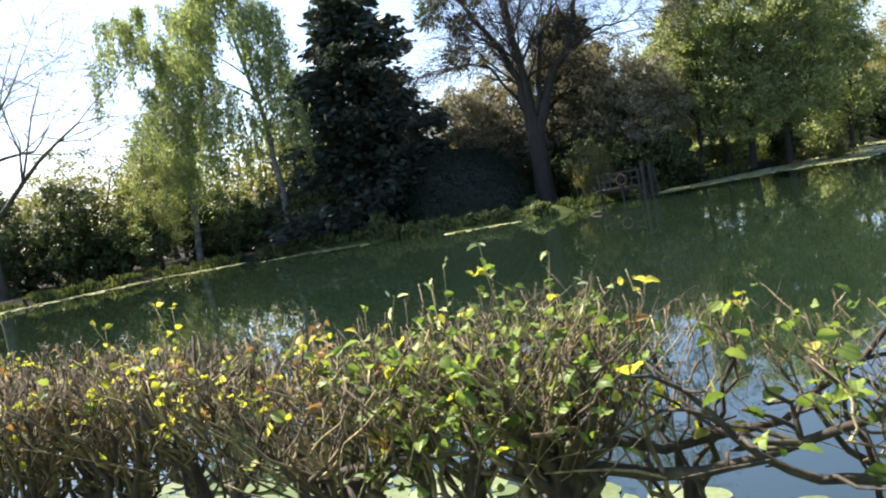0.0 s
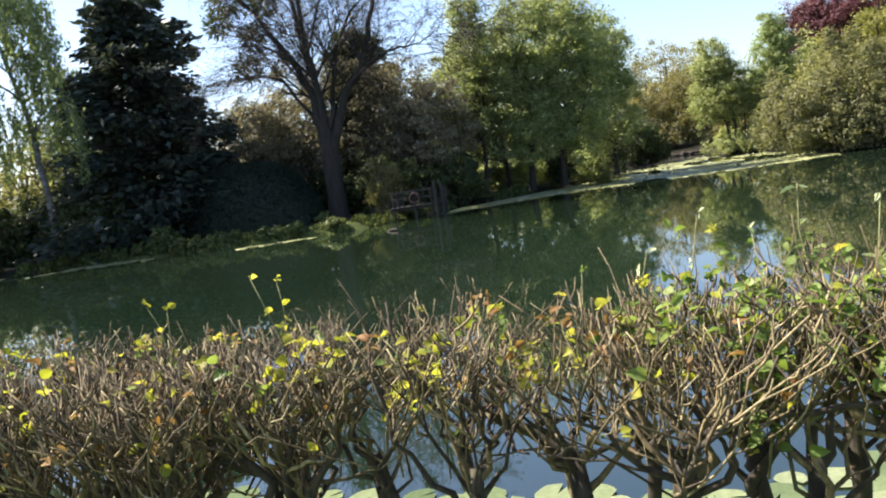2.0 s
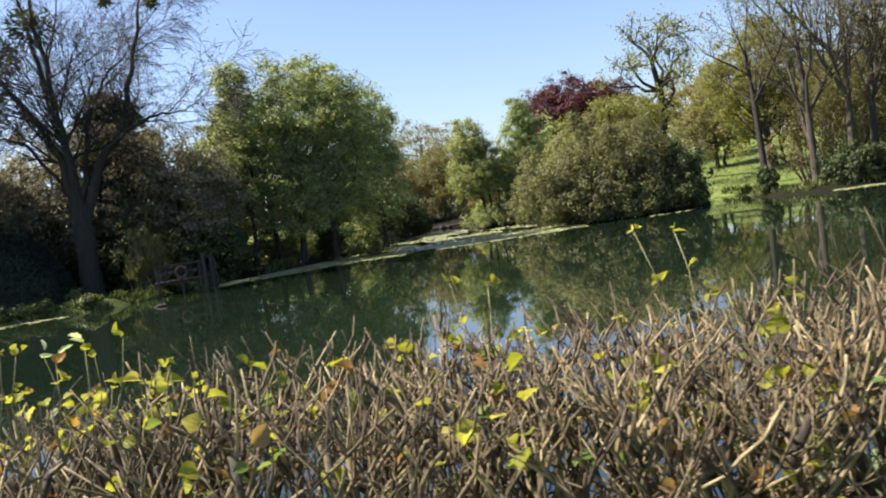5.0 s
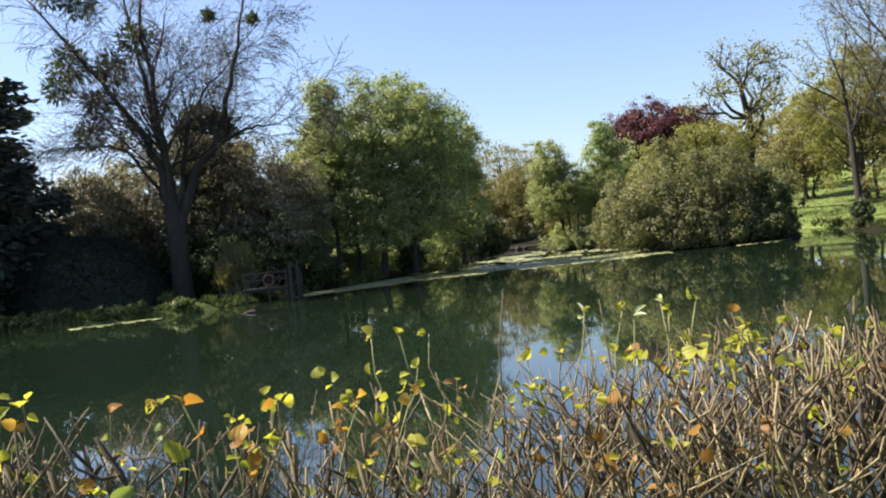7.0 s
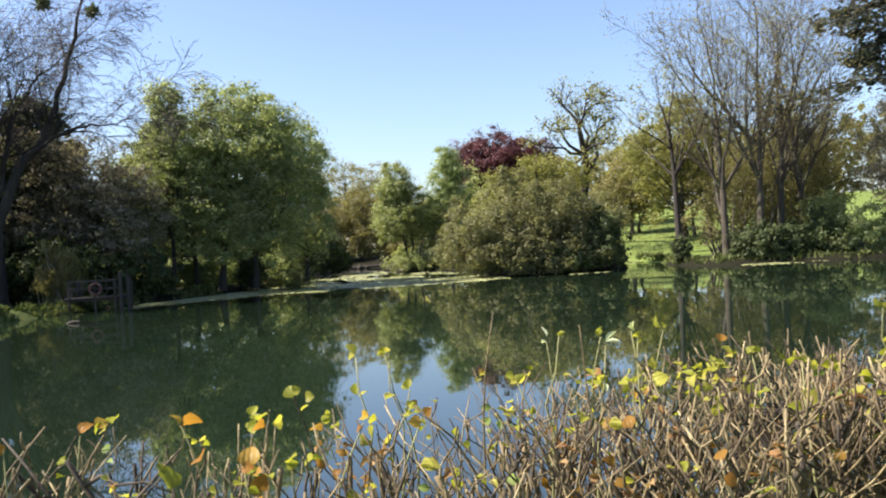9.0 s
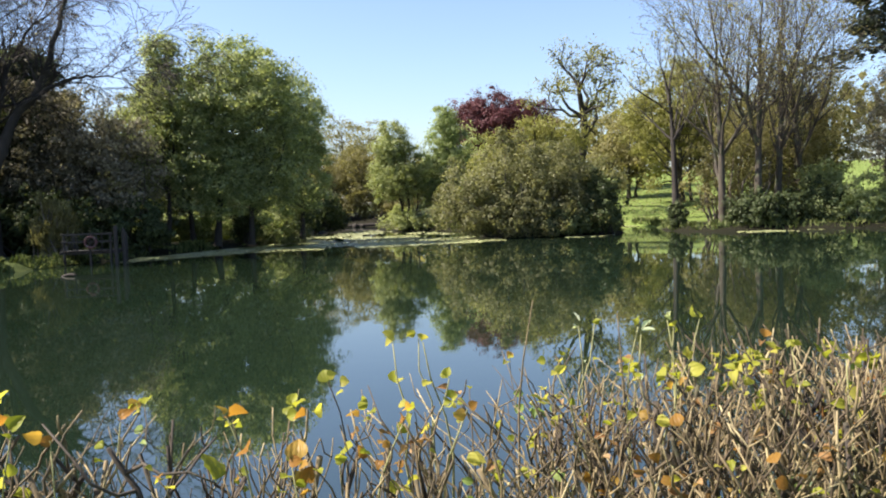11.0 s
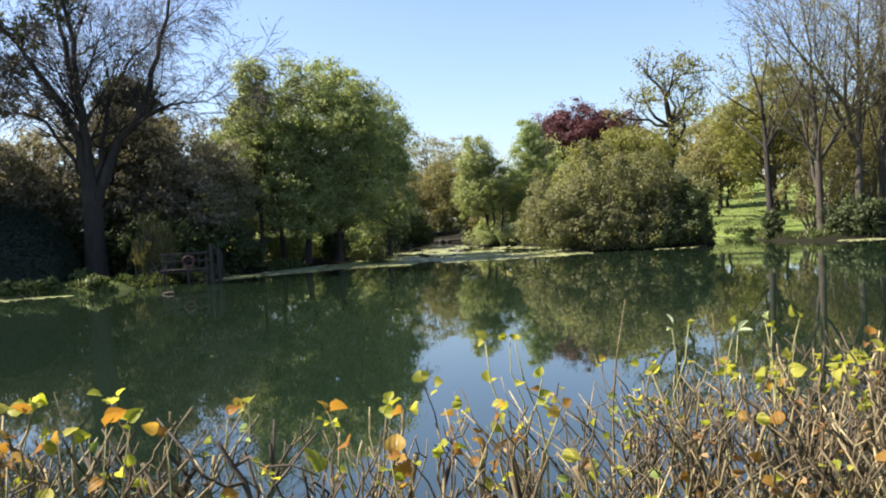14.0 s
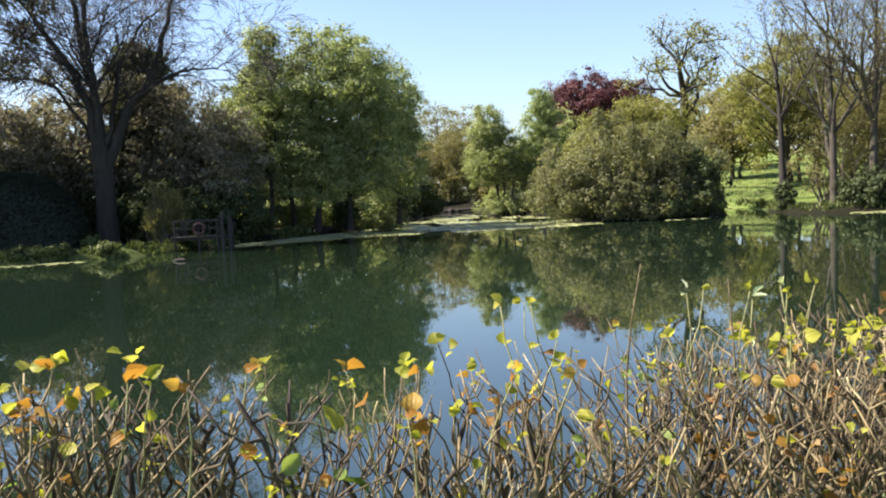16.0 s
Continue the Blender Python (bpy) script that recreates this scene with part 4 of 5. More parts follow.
leaf_tree("budding_tree", 101, (37.5, 53.5, 1.4), [(0, 0, 10, 0.24, 0, 0), (-1.6, 0.5, 9, 0.18, -0.2, 0)], [(0, 0, 7.0, 3.2, 2.6, 5.0), (-2.4, 0, 5.4, 2.6, 2.2, 4.0)], 280, 28, 0.5, 0.17, (L_BROWN, M_BARK), "brown budding tree beneath a dark pine", limbs=60)
conifer("dark_pine", 102, (36.5, 55.5, 1.6), 25.0, 5.2, 0.42, L_NEEDLE, "tall black-green pine above the thicket", 66, 0.2, 110, 0.5)
shrub("bank_shrub", 103, (25.6, 51.8, 0.36), [(0, 0, 0.9, 2.8, 0.9, 1.3), (3.6, 0.3, 1.2, 2.2, 1.0, 1.6), (-1.6, 0.6, 0.5, 1.0, 0.6, 0.7)], 300, 34, 0.24, 0.18, (L_DEEP, M_BARK_DARK), "dark green shrubs along the far bank")
shrub("bank_shrub", 104, (31.8, 51.2, 0.36), [(0, 0, 1.2, 2.8, 1.1, 1.7), (3.4, 0, 1.4, 2.4, 1.1, 1.9)], 260, 34, 0.26, 0.18, (L_GREEN, M_BARK_DARK), "green shrubs on the sunny far bank")
shrub("lime_shrub", 105, (30.4, 53.6, 0.6), [(0, 0, 2.0, 1.8, 1.1, 1.9)], 120, 32, 0.26, 0.2, (L_LIME, M_SHOOT), "fresh light green shrub below bare trees")
bare_tree("sapling", 106, (18.6, 70.2, 0.5), [(0, 0, 2.2, 0.07, 0.15, 0)], {**OAK_RULE, "forks": (5, 4, 3), "thin": 0.015}, (L_YELLOW, M_BARK_PALE), "small bent sapling on the lawn's edge", buds=2, bud_size=0.1, bud_spread=0.15)


shrub("budding_thicket", 107, (24.6, 56.0, 0.6), [(0, 0, 3.6, 2.6, 1.6, 3.6), (3.0, 0.6, 4.2, 2.6, 1.6, 4.2), (5.8, 0.4, 3.4, 2.2, 1.6, 3.4)], 420, 26, 0.4, 0.16, (L_OLIVE, M_BARK_PALE), "olive twiggy thicket round the tall bare trees", 60)
for k, (x, y, h, w, mat, words) in enumerate(((26.5, 84.0, 8.5, 3.4, L_OLIVE, "olive tree on the slope above the lawn"), (30.0, 78.0, 11.0, 4.0, L_YELLOW, "yellow-green tree on the slope"), (38.0, 72.0, 11.5, 4.4, L_OLIVE, "budding tree on the wooded slope"),
                                               (45.0, 63.0, 12.0, 4.6, L_BROWN, "brown budding tree on the wooded slope"), (34.5, 66.0, 10.0, 3.6, L_YELLOW, "yellow-green tree among bare trunks"), (27.0, 92.0, 10.0, 4.4, L_OLIVE, "olive tree at the head of the lawn"),
                                               (10.5, 88.0, 9.0, 4.0, L_LIME, "light green tree beyond the inlet"), (-12.0, 78.0, 10.0, 4.4, L_GREEN, "green tree behind the alders"), (-21.0, 60.0, 8.5, 4.2, L_BROWN, "brown tree deep in the thicket"),
                                               (-30.0, 54.0, 9.0, 4.4, L_BROWN, "brown tree behind the conifer"), (-44.0, 46.0, 11.0, 5.0, L_WILLOW, "grey-green tree behind the birches"), (-37.0, 48.0, 11.0, 4.6, L_GREEN, "green tree between birch and conifer"), (-52.0, 42.0, 10.0, 5.0, L_GREEN, "green tree at the bend of the bank"), (-64.0, 36.0, 9.0, 5.2, L_OLIVE, "olive tree at the end of the pond"), (-58.0, 18.0, 7.0, 4.6, L_OLIVE, "budding tree beyond the pond's end"))):
    leaf_tree("background_tree", 300 + k, (x, y, height_at(x, y)), [(0, 0, h * 0.8, 0.22, 0.2, 0), (0.9, 0.3, h * 0.7, 0.16, 0.5, 0)],
              [(0, 0, h * 0.62, w * 0.85, w * 0.7, h * 0.38), (w * 0.5, 0, h * 0.45, w * 0.7, w * 0.6, h * 0.34), (-w * 0.55, 0, h * 0.42, w * 0.65, w * 0.6, h * 0.33)], 120, 17, 0.6, 0.32, (mat, M_BARK), words, limbs=34)


def far_woods():
    """A belt of woodland that closes the park all round."""
    g = rand(110)
    cs, ts = [], Tubes()
    for k in range(220):
        a = 2 * math.pi * k / 220 + g.normal() * 0.01
        r = g.uniform(128, 165)
        x, y = 5 + r * math.cos(a), 20 + r * math.sin(a)
        z = height_at(x, y)
        h = g.uniform(7, 11) + (3 if x > 30 else 0)
        ts.add([(x, y, z - 0.3), (x, y, z + h * 0.8)], [0.3, 0.1], 5)
        pts = clumps_in(g, [(x, y, z + h * 0.55, 5.5, 5.0, h * 0.5), (x + g.normal() * 3, y + g.normal() * 3, z + h * 0.35, 5.0, 4.0, h * 0.36)], 34)
        cs.append(np.repeat(pts, 6, axis=0) + g.normal(size=(len(pts) * 6, 3)) * 0.9)
    root = empty("far_woods", (0, 120, 1.5), "distant belt of budding woodland round the park", "woods", kind="stuff")
    part("stand", ts.mesh("trunks", M_BARK), root)
    c = np.concatenate(cs)
    part("foliage", quads_mesh("foliage", leaf_quads(g, c, 1.4, 0.95), L_OLIVE), root)


far_woods()


# ---- bank herbs, reeds and floating leaves ----
def blades(name, seed, centres, height, width, material, label, category):
    g = rand(seed)
    n = len(centres)
    tall = np.array([0.35 + 1.3 * max(0.0, 0.5 + noise.noise(Vector((x * 1.1, y * 1.1, 9)))) for x, y, _ in centres])
    h = height * g.uniform(0.4, 1.2, size=(n, 1)) * tall[:, None]
    lean = g.normal(size=(n, 3)) * (0.35, 0.35, 0.0)
    tip = centres + (lean + np.array((0, 0, 1.0))) * h
    a = g.uniform(0, 2 * math.pi, size=n)
    w = np.stack((np.cos(a), np.sin(a), np.zeros(n)), axis=1) * width
    q = np.stack((centres - w * 0.5, centres + w * 0.5, tip + w * 0.12, tip - w * 0.12), axis=1)
    return tagged(new(name, quads_mesh(name, q, material)), label, category, kind="stuff")


def along_shore(g, first, last, n, inward, spread):
    pts = []
    line = SHORE[first:last + 1]
    ln = np.array([math.dist(a, b) for a, b in zip(line, line[1:])])
    for k in g.choice(len(ln), size=n, p=ln / ln.sum()):
        (ax, ay), (bx, by) = line[k], line[k + 1]
        s, off = g.uniform(), inward + spread * g.uniform(-1, 1)
        nx, ny = -(by - ay) / ln[k], (bx - ax) / ln[k]
        pts.append((ax + (bx - ax) * s + nx * off, ay + (by - ay) * s + ny * off))
    p = np.array(pts)
    return np.column_stack((p, ground_height(p[:, 0], p[:, 1]) - 0.02))


g = rand(120)
c = along_shore(g, 2, 12, 12000, 0.4, 0.5)
keep = np.array([noise.noise(Vector((x * 0.8, y * 0.8, 3))) for x, y, _ in c]) > -0.25
blades("bank_herbs", 121, c[keep], 0.26, 0.12, L_GRASS, "sunlit green herbs and grass on the far bank", "plants")
for k in range(20):
    x = -32.0 + 0.83 * k + g.uniform(-0.25, 0.25)
    y = float(np.interp(x, (-33, -28, -24.5, -20, -15.6), (34.2, 36.0, 35.4, 35.7, 37.0))) + g.uniform(0.2, 0.5)
    w = g.uniform(0.4, 0.85)
    shrub("herb_mound", 600 + k, (x, y, 0.2), [(0, 0, 0.22, w, 0.4, 0.22 + 0.25 * w)], 34, 26, 0.1, 0.13, (L_GRASS, M_SHOOT), "low mound of green herbs on the pond's bank", 6, category="plants", group="herb mounds along the bank")
c = along_shore(g, 19, 34, 7000, 0.7, 0.6)
blades("bank_herbs", 122, c, 0.26, 0.14, L_GRASS, "tufted grass along the far bank", "plants")
c = np.column_stack((g.normal(-6.3, 0.75, 600), g.normal(57.2, 0.5, 600), np.full(600, -0.05)))
blades("reeds", 123, c, 1.05, 0.05, L_REED, "pale reeds standing in the shallows", "reeds")
c = np.column_stack((g.uniform(16, 34, 9000), g.uniform(69.5, 100, 9000)))
c = np.column_stack((c, ground_height(c[:, 0], c[:, 1])))
blades("lawn_grass", 124, c, 0.1, 0.09, L_REED, "rough bright grass on the rising lawn", "grass")


def disc(name, r, sides, material, notch=True, dish=0.02):
    verts, faces = [(0, 0, 0.004)], []
    for i in range(sides + 1):
        a = 0.16 + (2 * math.pi - 0.32) * i / sides
        k = 1 + 0.05 * math.sin(3 * a) + 0.03 * math.cos(7 * a)
        verts.append((r * k * math.cos(a), r * k * math.sin(a), 0.006 + dish * r * (0.5 + 0.5 * math.sin(2 * a))))
    for i in range(1, sides + 1):
        faces.append((0, i, i + 1))
    return mesh_of(name, verts, faces, material, True)


def mats():
    """Crowded floating pads: strips on the far water, each pad a small disc."""
    g = rand(130)
    cs = []

    def strip(line, width, n, hole):
        pts = np.array(line, float)
        seg = np.linalg.norm(np.diff(pts, axis=0), axis=1)
        k = g.choice(len(seg), size=n, p=seg / seg.sum())
        s = g.uniform(size=(n, 1))
        p = pts[k] + (pts[k + 1] - pts[k]) * s + g.normal(size=(n, 2)) * width * 0.5
        ok = np.array([noise.noise(Vector((x * 0.35, y * 0.16, 7))) for x, y in p]) > hole
        cs.append(p[ok])

    # the broad mat before the alders: from its front edge back to the bank
    x = g.uniform(-12.2, 8.2, size=15000)
    front = np.interp(x, (-12.2, -11.4, -9.3, -6.6, -0.2, 5.8, 8.2), (42.0, 41.2, 43.8, 46.2, 47.1, 48.4, 50.0))
    y = front + g.uniform(size=15000) ** 1.15 * np.interp(x, (-12, -8, 0, 8), (4, 8, 9.5, 8)) + np.array([0.7 * noise.noise(Vector((a * 0.8, 1, 5))) for a in x])
    ok = np.array([noise.noise(Vector((a * 0.3, b * 0.13, 7))) for a, b in zip(x, y)]) > -0.28
    cs.append(np.column_stack((x, y))[ok])
    strip([(-4, 57), (0, 60), (4, 60), (7, 57)], 3.0, 8000, -0.02)
    strip([(-4.5, 64), (-2, 75), (1, 66), (5, 63)], 3.5, 4500, -0.05)
    strip([(-41.0, 17.5), (-39.2, 25), (-37.6, 30.0), (-33, 33.0), (-28.5, 34.4)], 1.0, 6000, -0.15)
    # sparse pads that also stand in for a pale line mirrored before the bank
    strip([(-28.5, 34.6), (-24, 34.0), (-19.5, 34.4), (-17.0, 35.2)], 0.5, 1300, 0.02)
    strip([(22.5, 50.2), (27, 49.6), (33, 48.2), (40, 42.5)], 1.3, 2600, 0.0)
    strip([(17.6, 65), (19.6, 66.6), (21.5, 66.5)], 1.2, 700, -0.2)
    strip([(8, 51.6), (13, 51.2), (17, 52.5)], 0.8, 500, 0.0)
    p = np.concatenate(cs)
    p = p[shore_distance(p[:, 0], p[:, 1]) < -0.1]
    n, sides = len(p), 6
    r = g.uniform(0.07, 0.18, size=n)
    a0 = g.uniform(0, 6.28, size=n)
    verts = np.zeros((n, sides, 3))
    for k in range(sides):
        a = a0 + 2 * math.pi * k / sides
        verts[:, k, 0], verts[:, k, 1] = p[:, 0] + r * np.cos(a), p[:, 1] + r * np.sin(a)
        verts[:, k, 2] = 0.008 + 0.012 * g.uniform(size=n) + r * 0.12 * np.cos(a - a0 * 2)
    me = bpy.data.meshes.new("floating_leaves")
    me.from_pydata(verts.reshape(-1, 3).tolist(), [], np.arange(n * sides).reshape(n, sides).tolist())
    me.materials.append(L_MAT)
    me.update()
    tagged(new("floating_leaves", me), "pale yellow-green mats of floating pads on dark water, one thin strip drawn for a reflection", "water plants", kind="stuff")


mats()


def near_pads():
    """Single pads on the water just beyond the hedge."""
    g = rand(140)
    shapes = [disc("pad", 0.11 + 0.02 * k, 18, L_PAD) for k in range(4)]
    placed = []
    for cx, cy, sx, sy, n in ((-2.8, 4.7, 0.6, 0.35, 22), (-1.6, 5.0, 0.5, 0.35, 26), (-0.6, 5.5, 0.5, 0.3, 24), (0.4, 5.4, 0.5, 0.35, 26), (1.4, 5.6, 0.5, 0.3, 26), (2.3, 5.8, 0.4, 0.4, 26), (3.3, 6.3, 0.4, 0.5, 26)):
        tries = 0
        while n and tries < 600:
            tries += 1
            x, y = g.normal(cx, sx), g.normal(cy, sy)
            r = 0.16
            if y < 3.2 or y > 5.75 + max(0.0, x - 2.5) * 0.7 or any((x - a) ** 2 + (y - b) ** 2 < (r * 1.35) ** 2 for a, b in placed):
                continue
            placed.append((x, y))
            n -= 1
            ob = new("lily_pad", shapes[len(placed) % 4])
            ob.location, ob.rotation_euler = (x, y, 0.006), (0, 0, g.uniform(0, 6.28))
            tagged(ob, "pale green lily pad lying flat on the water", "lily pad", "lily pads beyond the hedge")


near_pads()


# ---- the hedge in front ----
def leaf_shape(name, material, fold=0.35, curl=0.25, round_=0.5):
    """A small ribbed leaf, a unit long, on a short stalk at the origin."""
    nu, nv = 6, 4
    verts, faces = [], []
    for i in range(nu + 1):
        s = i / nu
        half = round_ * (math.sin(math.pi * min(1, s ** 0.8 * 0.97 + 0.02))) ** 0.75 + 0.01
        for j in range(nv + 1):
            v = (j / nv - 0.5) * 2
            rib = 0.032 * (1 if (i + (j % 2)) % 2 else -1)
            verts.append((v * half, 0.12 + s * 0.9, fold * abs(v) * half - curl * s * s + rib))
    for i in range(nu):
        for j in range(nv):
            a = i * (nv + 1) + j
            faces.append((a, a + 1, a + nv + 2, a + nv + 1))
    base = len(verts)
    verts += [(-0.015, 0, 0), (0.015, 0, 0), (0.015, 0.16, 0.01), (-0.015, 0.16, 0.01)]
    faces.append((base, base + 1, base + 2, base + 3))
    return mesh_of(name, verts, faces, material, True)


LEAF = {"lime": [leaf_shape("leaf", H_LIME, 0.3, 0.2), leaf_shape("leaf", H_LIME, 0.6, 0.35, 0.42)],
        "green": [leaf_shape("leaf", H_GREEN, 0.3, 0.2, 0.36), leaf_shape("leaf", H_GREEN, 0.5, 0.35, 0.32)],
        "amber": [leaf_shape("leaf", H_AMBER, 0.25, 0.25), leaf_shape("leaf", H_AMBER, 0.5, 0.4)],
        "silver": [leaf_shape("leaf", H_SILVER, 1.3, 0.1, 0.14)],
        "old": [leaf_shape("leaf", H_OLD, 0.9, 0.6, 0.35)]}
HEDGE_GROUND = 0.9


def hedge_line(x):
    return 1.25 + 0.06 * x


def leaf_on(plant, g, kind, at, size, up=0.3):
    ob = new("leaf", LEAF[kind][int(g.integers(0, len(LEAF[kind])))])
    ob.parent = plant
    place, up_ = Vector((0, 0, 0)), plant
    while up_ is not None:
        place, up_ = place + up_.location, up_.parent
    ob.location = Vector(at) - place
    ob.rotation_euler = (g.normal() * 0.6 + up, g.normal() * 0.7, g.uniform(0, 6.28))
    s = size * g.uniform(0.6, 1.3)
    ob.scale = (s, s, s)


def hedge_plant(seed, x, off, fork, girth, stems, reach, twigs_each, kinds, n_leaves, lean=0.0, leaf_size=0.022):
    """One clipped stool: a trunk, a fan of crooked stems from its fork, and upright twigs cut off at one height."""
    g = rand(seed)
    y = hedge_line(x) + off
    lid = hedge_top(x)
    plant = empty("hedge_plant", (x, y, HEDGE_GROUND), WORDS[id(kinds)], "hedge plant", "hedge along the path")
    foot, crown = np.array((x - lean, y, HEDGE_GROUND - 0.1)), np.array((x, y, fork))
    wood = Tubes()
    girth = girth * 0.62
    knobs = [girth * f * g.uniform(0.8, 1.2) for f in (1.5, 1.15, 1.0, 0.95, 1.05, 0.9, 1.0, 1.08, 1.15, 0.8)]
    wood.add(wander(g, foot, crown, 9, 0.03), knobs, 9)
    part("trunk", wood.mesh("trunk", M_STEM), plant)
    brush, tips = Tubes(), []

    def twig(p, d, r, stray=0.0):
        """A thin crooked twig up to the shears' height, now and then forked."""
        end = lid + g.normal() * 0.016 + stray
        if g.uniform() < 0.3:
            end -= g.uniform(0.01, 0.09)
        pts, rad = [p], [r]
        span = max(0.03, end - p[2])
        n = 6
        r = r * (1.3 if x < 0.3 else 1.0)
        for i in range(n):
            d = unit(d + g.normal(size=3) * (0.36, 0.36, 0.16) + np.array((0, 0, 0.2)))
            d[2] = max(d[2], 0.5)
            d = unit(d)
            pts.append(pts[-1] + d * span / n / max(0.62, d[2]))
            rad.append(r * (1 - 0.08 * (i + 1)) * g.uniform(0.72, 1.28))
        brush.add(pts, rad, 4)
        tips.append(pts[-1])
        for _ in range(int(g.integers(0, 3))):
            q = pts[int(g.integers(1, 6))]
            o = unit(d + g.normal(size=3) * (0.8, 0.8, 0.2))
            ln = g.uniform(0.02, 0.06)
            brush.add([q, q + o * ln * 0.5, q + unit(o + (0, 0, 0.5)) * ln], [r * 0.75, r * 0.65, r * 0.55], 4)
            tips.append(q + unit(o + (0, 0, 0.5)) * ln)

    for k in range(stems):
        a = 2 * math.pi * (k + g.uniform(-0.35, 0.35)) / stems
        out = reach * g.uniform(0.35, 1.1)
        start = crown - (0, 0, g.uniform(0.01, 0.12))
        top = lid - (g.uniform(0.0, 0.03) if g.uniform() < 0.4 else g.uniform(0.03, 0.12))
        rise = max(0.04, top - start[2])
        side = np.array((math.cos(a) * out * 1.15, math.sin(a) * out * 0.9, 0))
        # a spreading fan, steeper towards the top
        bend = g.uniform(0.45, 0.85)
        path = []
        for i in range(8):
            s = i / 7
            p = start + side * (1.25 * s - 0.25 * s ** (2 + 2 * bend)) + np.array((0, 0, rise * s ** (0.9 + 0.35 * bend)))
            path.append(p + g.normal(size=3) * (0.012, 0.012, 0.006) * (0 < i))
        r1 = max(0.0028, girth * g.uniform(0.2, 0.42))
        stem = Tubes()
        stem.add(path, [r1 * f * g.uniform(0.9, 1.12) for f in (2.0, 1.45, 1.15, 0.98, 0.88, 0.78, 0.7, 0.66)], 6)
        part("stem", stem.mesh("stem", M_STEM if g.uniform() < 0.6 else M_TWIG), plant)
        for m in range(max(1, int(twigs_each * (0.55 if x < 1.0 else 0.8 if x < 1.4 else 0.95) * g.uniform(0.5, 1.6)))):
            s = (g.uniform(0.5, 1.0) if g.uniform() < 0.88 else g.uniform(0.25, 0.5)) * 6.99
            i = int(s)
            q = path[i] + (path[i + 1] - path[i]) * (s - i)
            d = unit(unit(path[i + 1] - path[i]) * 0.7 + g.normal(size=3) * (0.55, 0.55, 0.25) + np.array((0, 0, 0.45)))
            if kinds is GREEN_MIX and g.uniform() < 0.45:
                twig(q, d, g.uniform(0.0009, 0.0014), g.uniform(0.0, 0.07))
            else:
                twig(q, d, g.uniform(0.0009, 0.0026), g.uniform(0.01, 0.04) if g.uniform() < 0.04 else 0.0)
        if g.uniform() < 0.25:
            # a spur that grows across its neighbours
            q = path[int(g.integers(2, 5))]
            o = unit(np.array((g.normal(), g.normal() * 0.6, 0.25)))
            ln = g.uniform(0.08, 0.2)
            brush.add(wander(g, q, q + o * ln, 4, 0.09), [r1 * f for f in (0.55, 0.5, 0.45, 0.4, 0.35)], 5)
            for m in range(3):
                twig(q + o * ln * g.uniform(0.4, 1.0), unit(g.normal(size=3) * 0.5 + (0, 0, 0.6)), g.uniform(0.0013, 0.0022))
    mass = part("brushwood", brush.mesh("brushwood", M_TWIG), plant, kind="stuff")
    names, odds = zip(*kinds)
    odds = np.array(odds) / sum(odds)
    deep = 0.34 if kinds is GREEN_MIX else 0.13
    high = [t for t in tips if t[2] > lid - deep] or tips
    if kinds is GOLD_MIX:
        best = sorted(tips, key=lambda t: -t[2])[:12]
        for m in range(0, 12, 6):
            for j in range(4):
                leaf_on(mass, g, "amber" if j == 0 and g.uniform() < 0.4 else "lime", best[m] + g.normal(size=3) * (0.01, 0.01, 0.008), leaf_size * 0.58)
    k = 0
    while k < n_leaves * (1.2 if kinds is GREEN_MIX else 2.0 if x > 0.7 else 1.1):
        tip = high[int(g.integers(0, len(high)))] - (0, 0, abs(g.normal()) * (0.05 if kinds is GREEN_MIX else 0.025))
        tuft, tint = int(g.choice((1, 2, 3, 5), p=(0.4, 0.3, 0.2, 0.1))), names[int(g.choice(len(names), p=odds))]
        for m in range(tuft):
            leaf_on(mass, g, tint, tip + g.normal(size=3) * (0.01 if kinds is GREEN_MIX else 0.003 if m == 0 else 0.011), leaf_size * (0.78 if kinds is GREEN_MIX else 0.85 if x > 1.1 else 0.55))
        k += tuft
    return plant


def hedge_top(x):
    return 2.168 - 0.03 / (1 + math.exp((x - 1.15) / 0.06)) - 0.026 * math.exp(-((x - 1.75) / 0.45) ** 4) - 0.035 * math.exp(-((x - 0.36) / 0.12) ** 2) + 0.012 * math.sin(x * 7) + 0.015 * min(1, max(0, x - 0.9))


BROWN_MIX = [("lime", 7), ("old", 3), ("green", 2)]
GOLD_MIX = [("lime", 6), ("amber", 2), ("green", 2), ("old", 2)]
GREEN_MIX = [("green", 9), ("lime", 1)]
WORDS = {id(BROWN_MIX): "clipped hedge plant with brown bare twigs and few leaves", id(GOLD_MIX): "clipped hedge plant with yellow and orange young leaves",
         id(GREEN_MIX): "clipped hedge plant thick with small green leaves"}
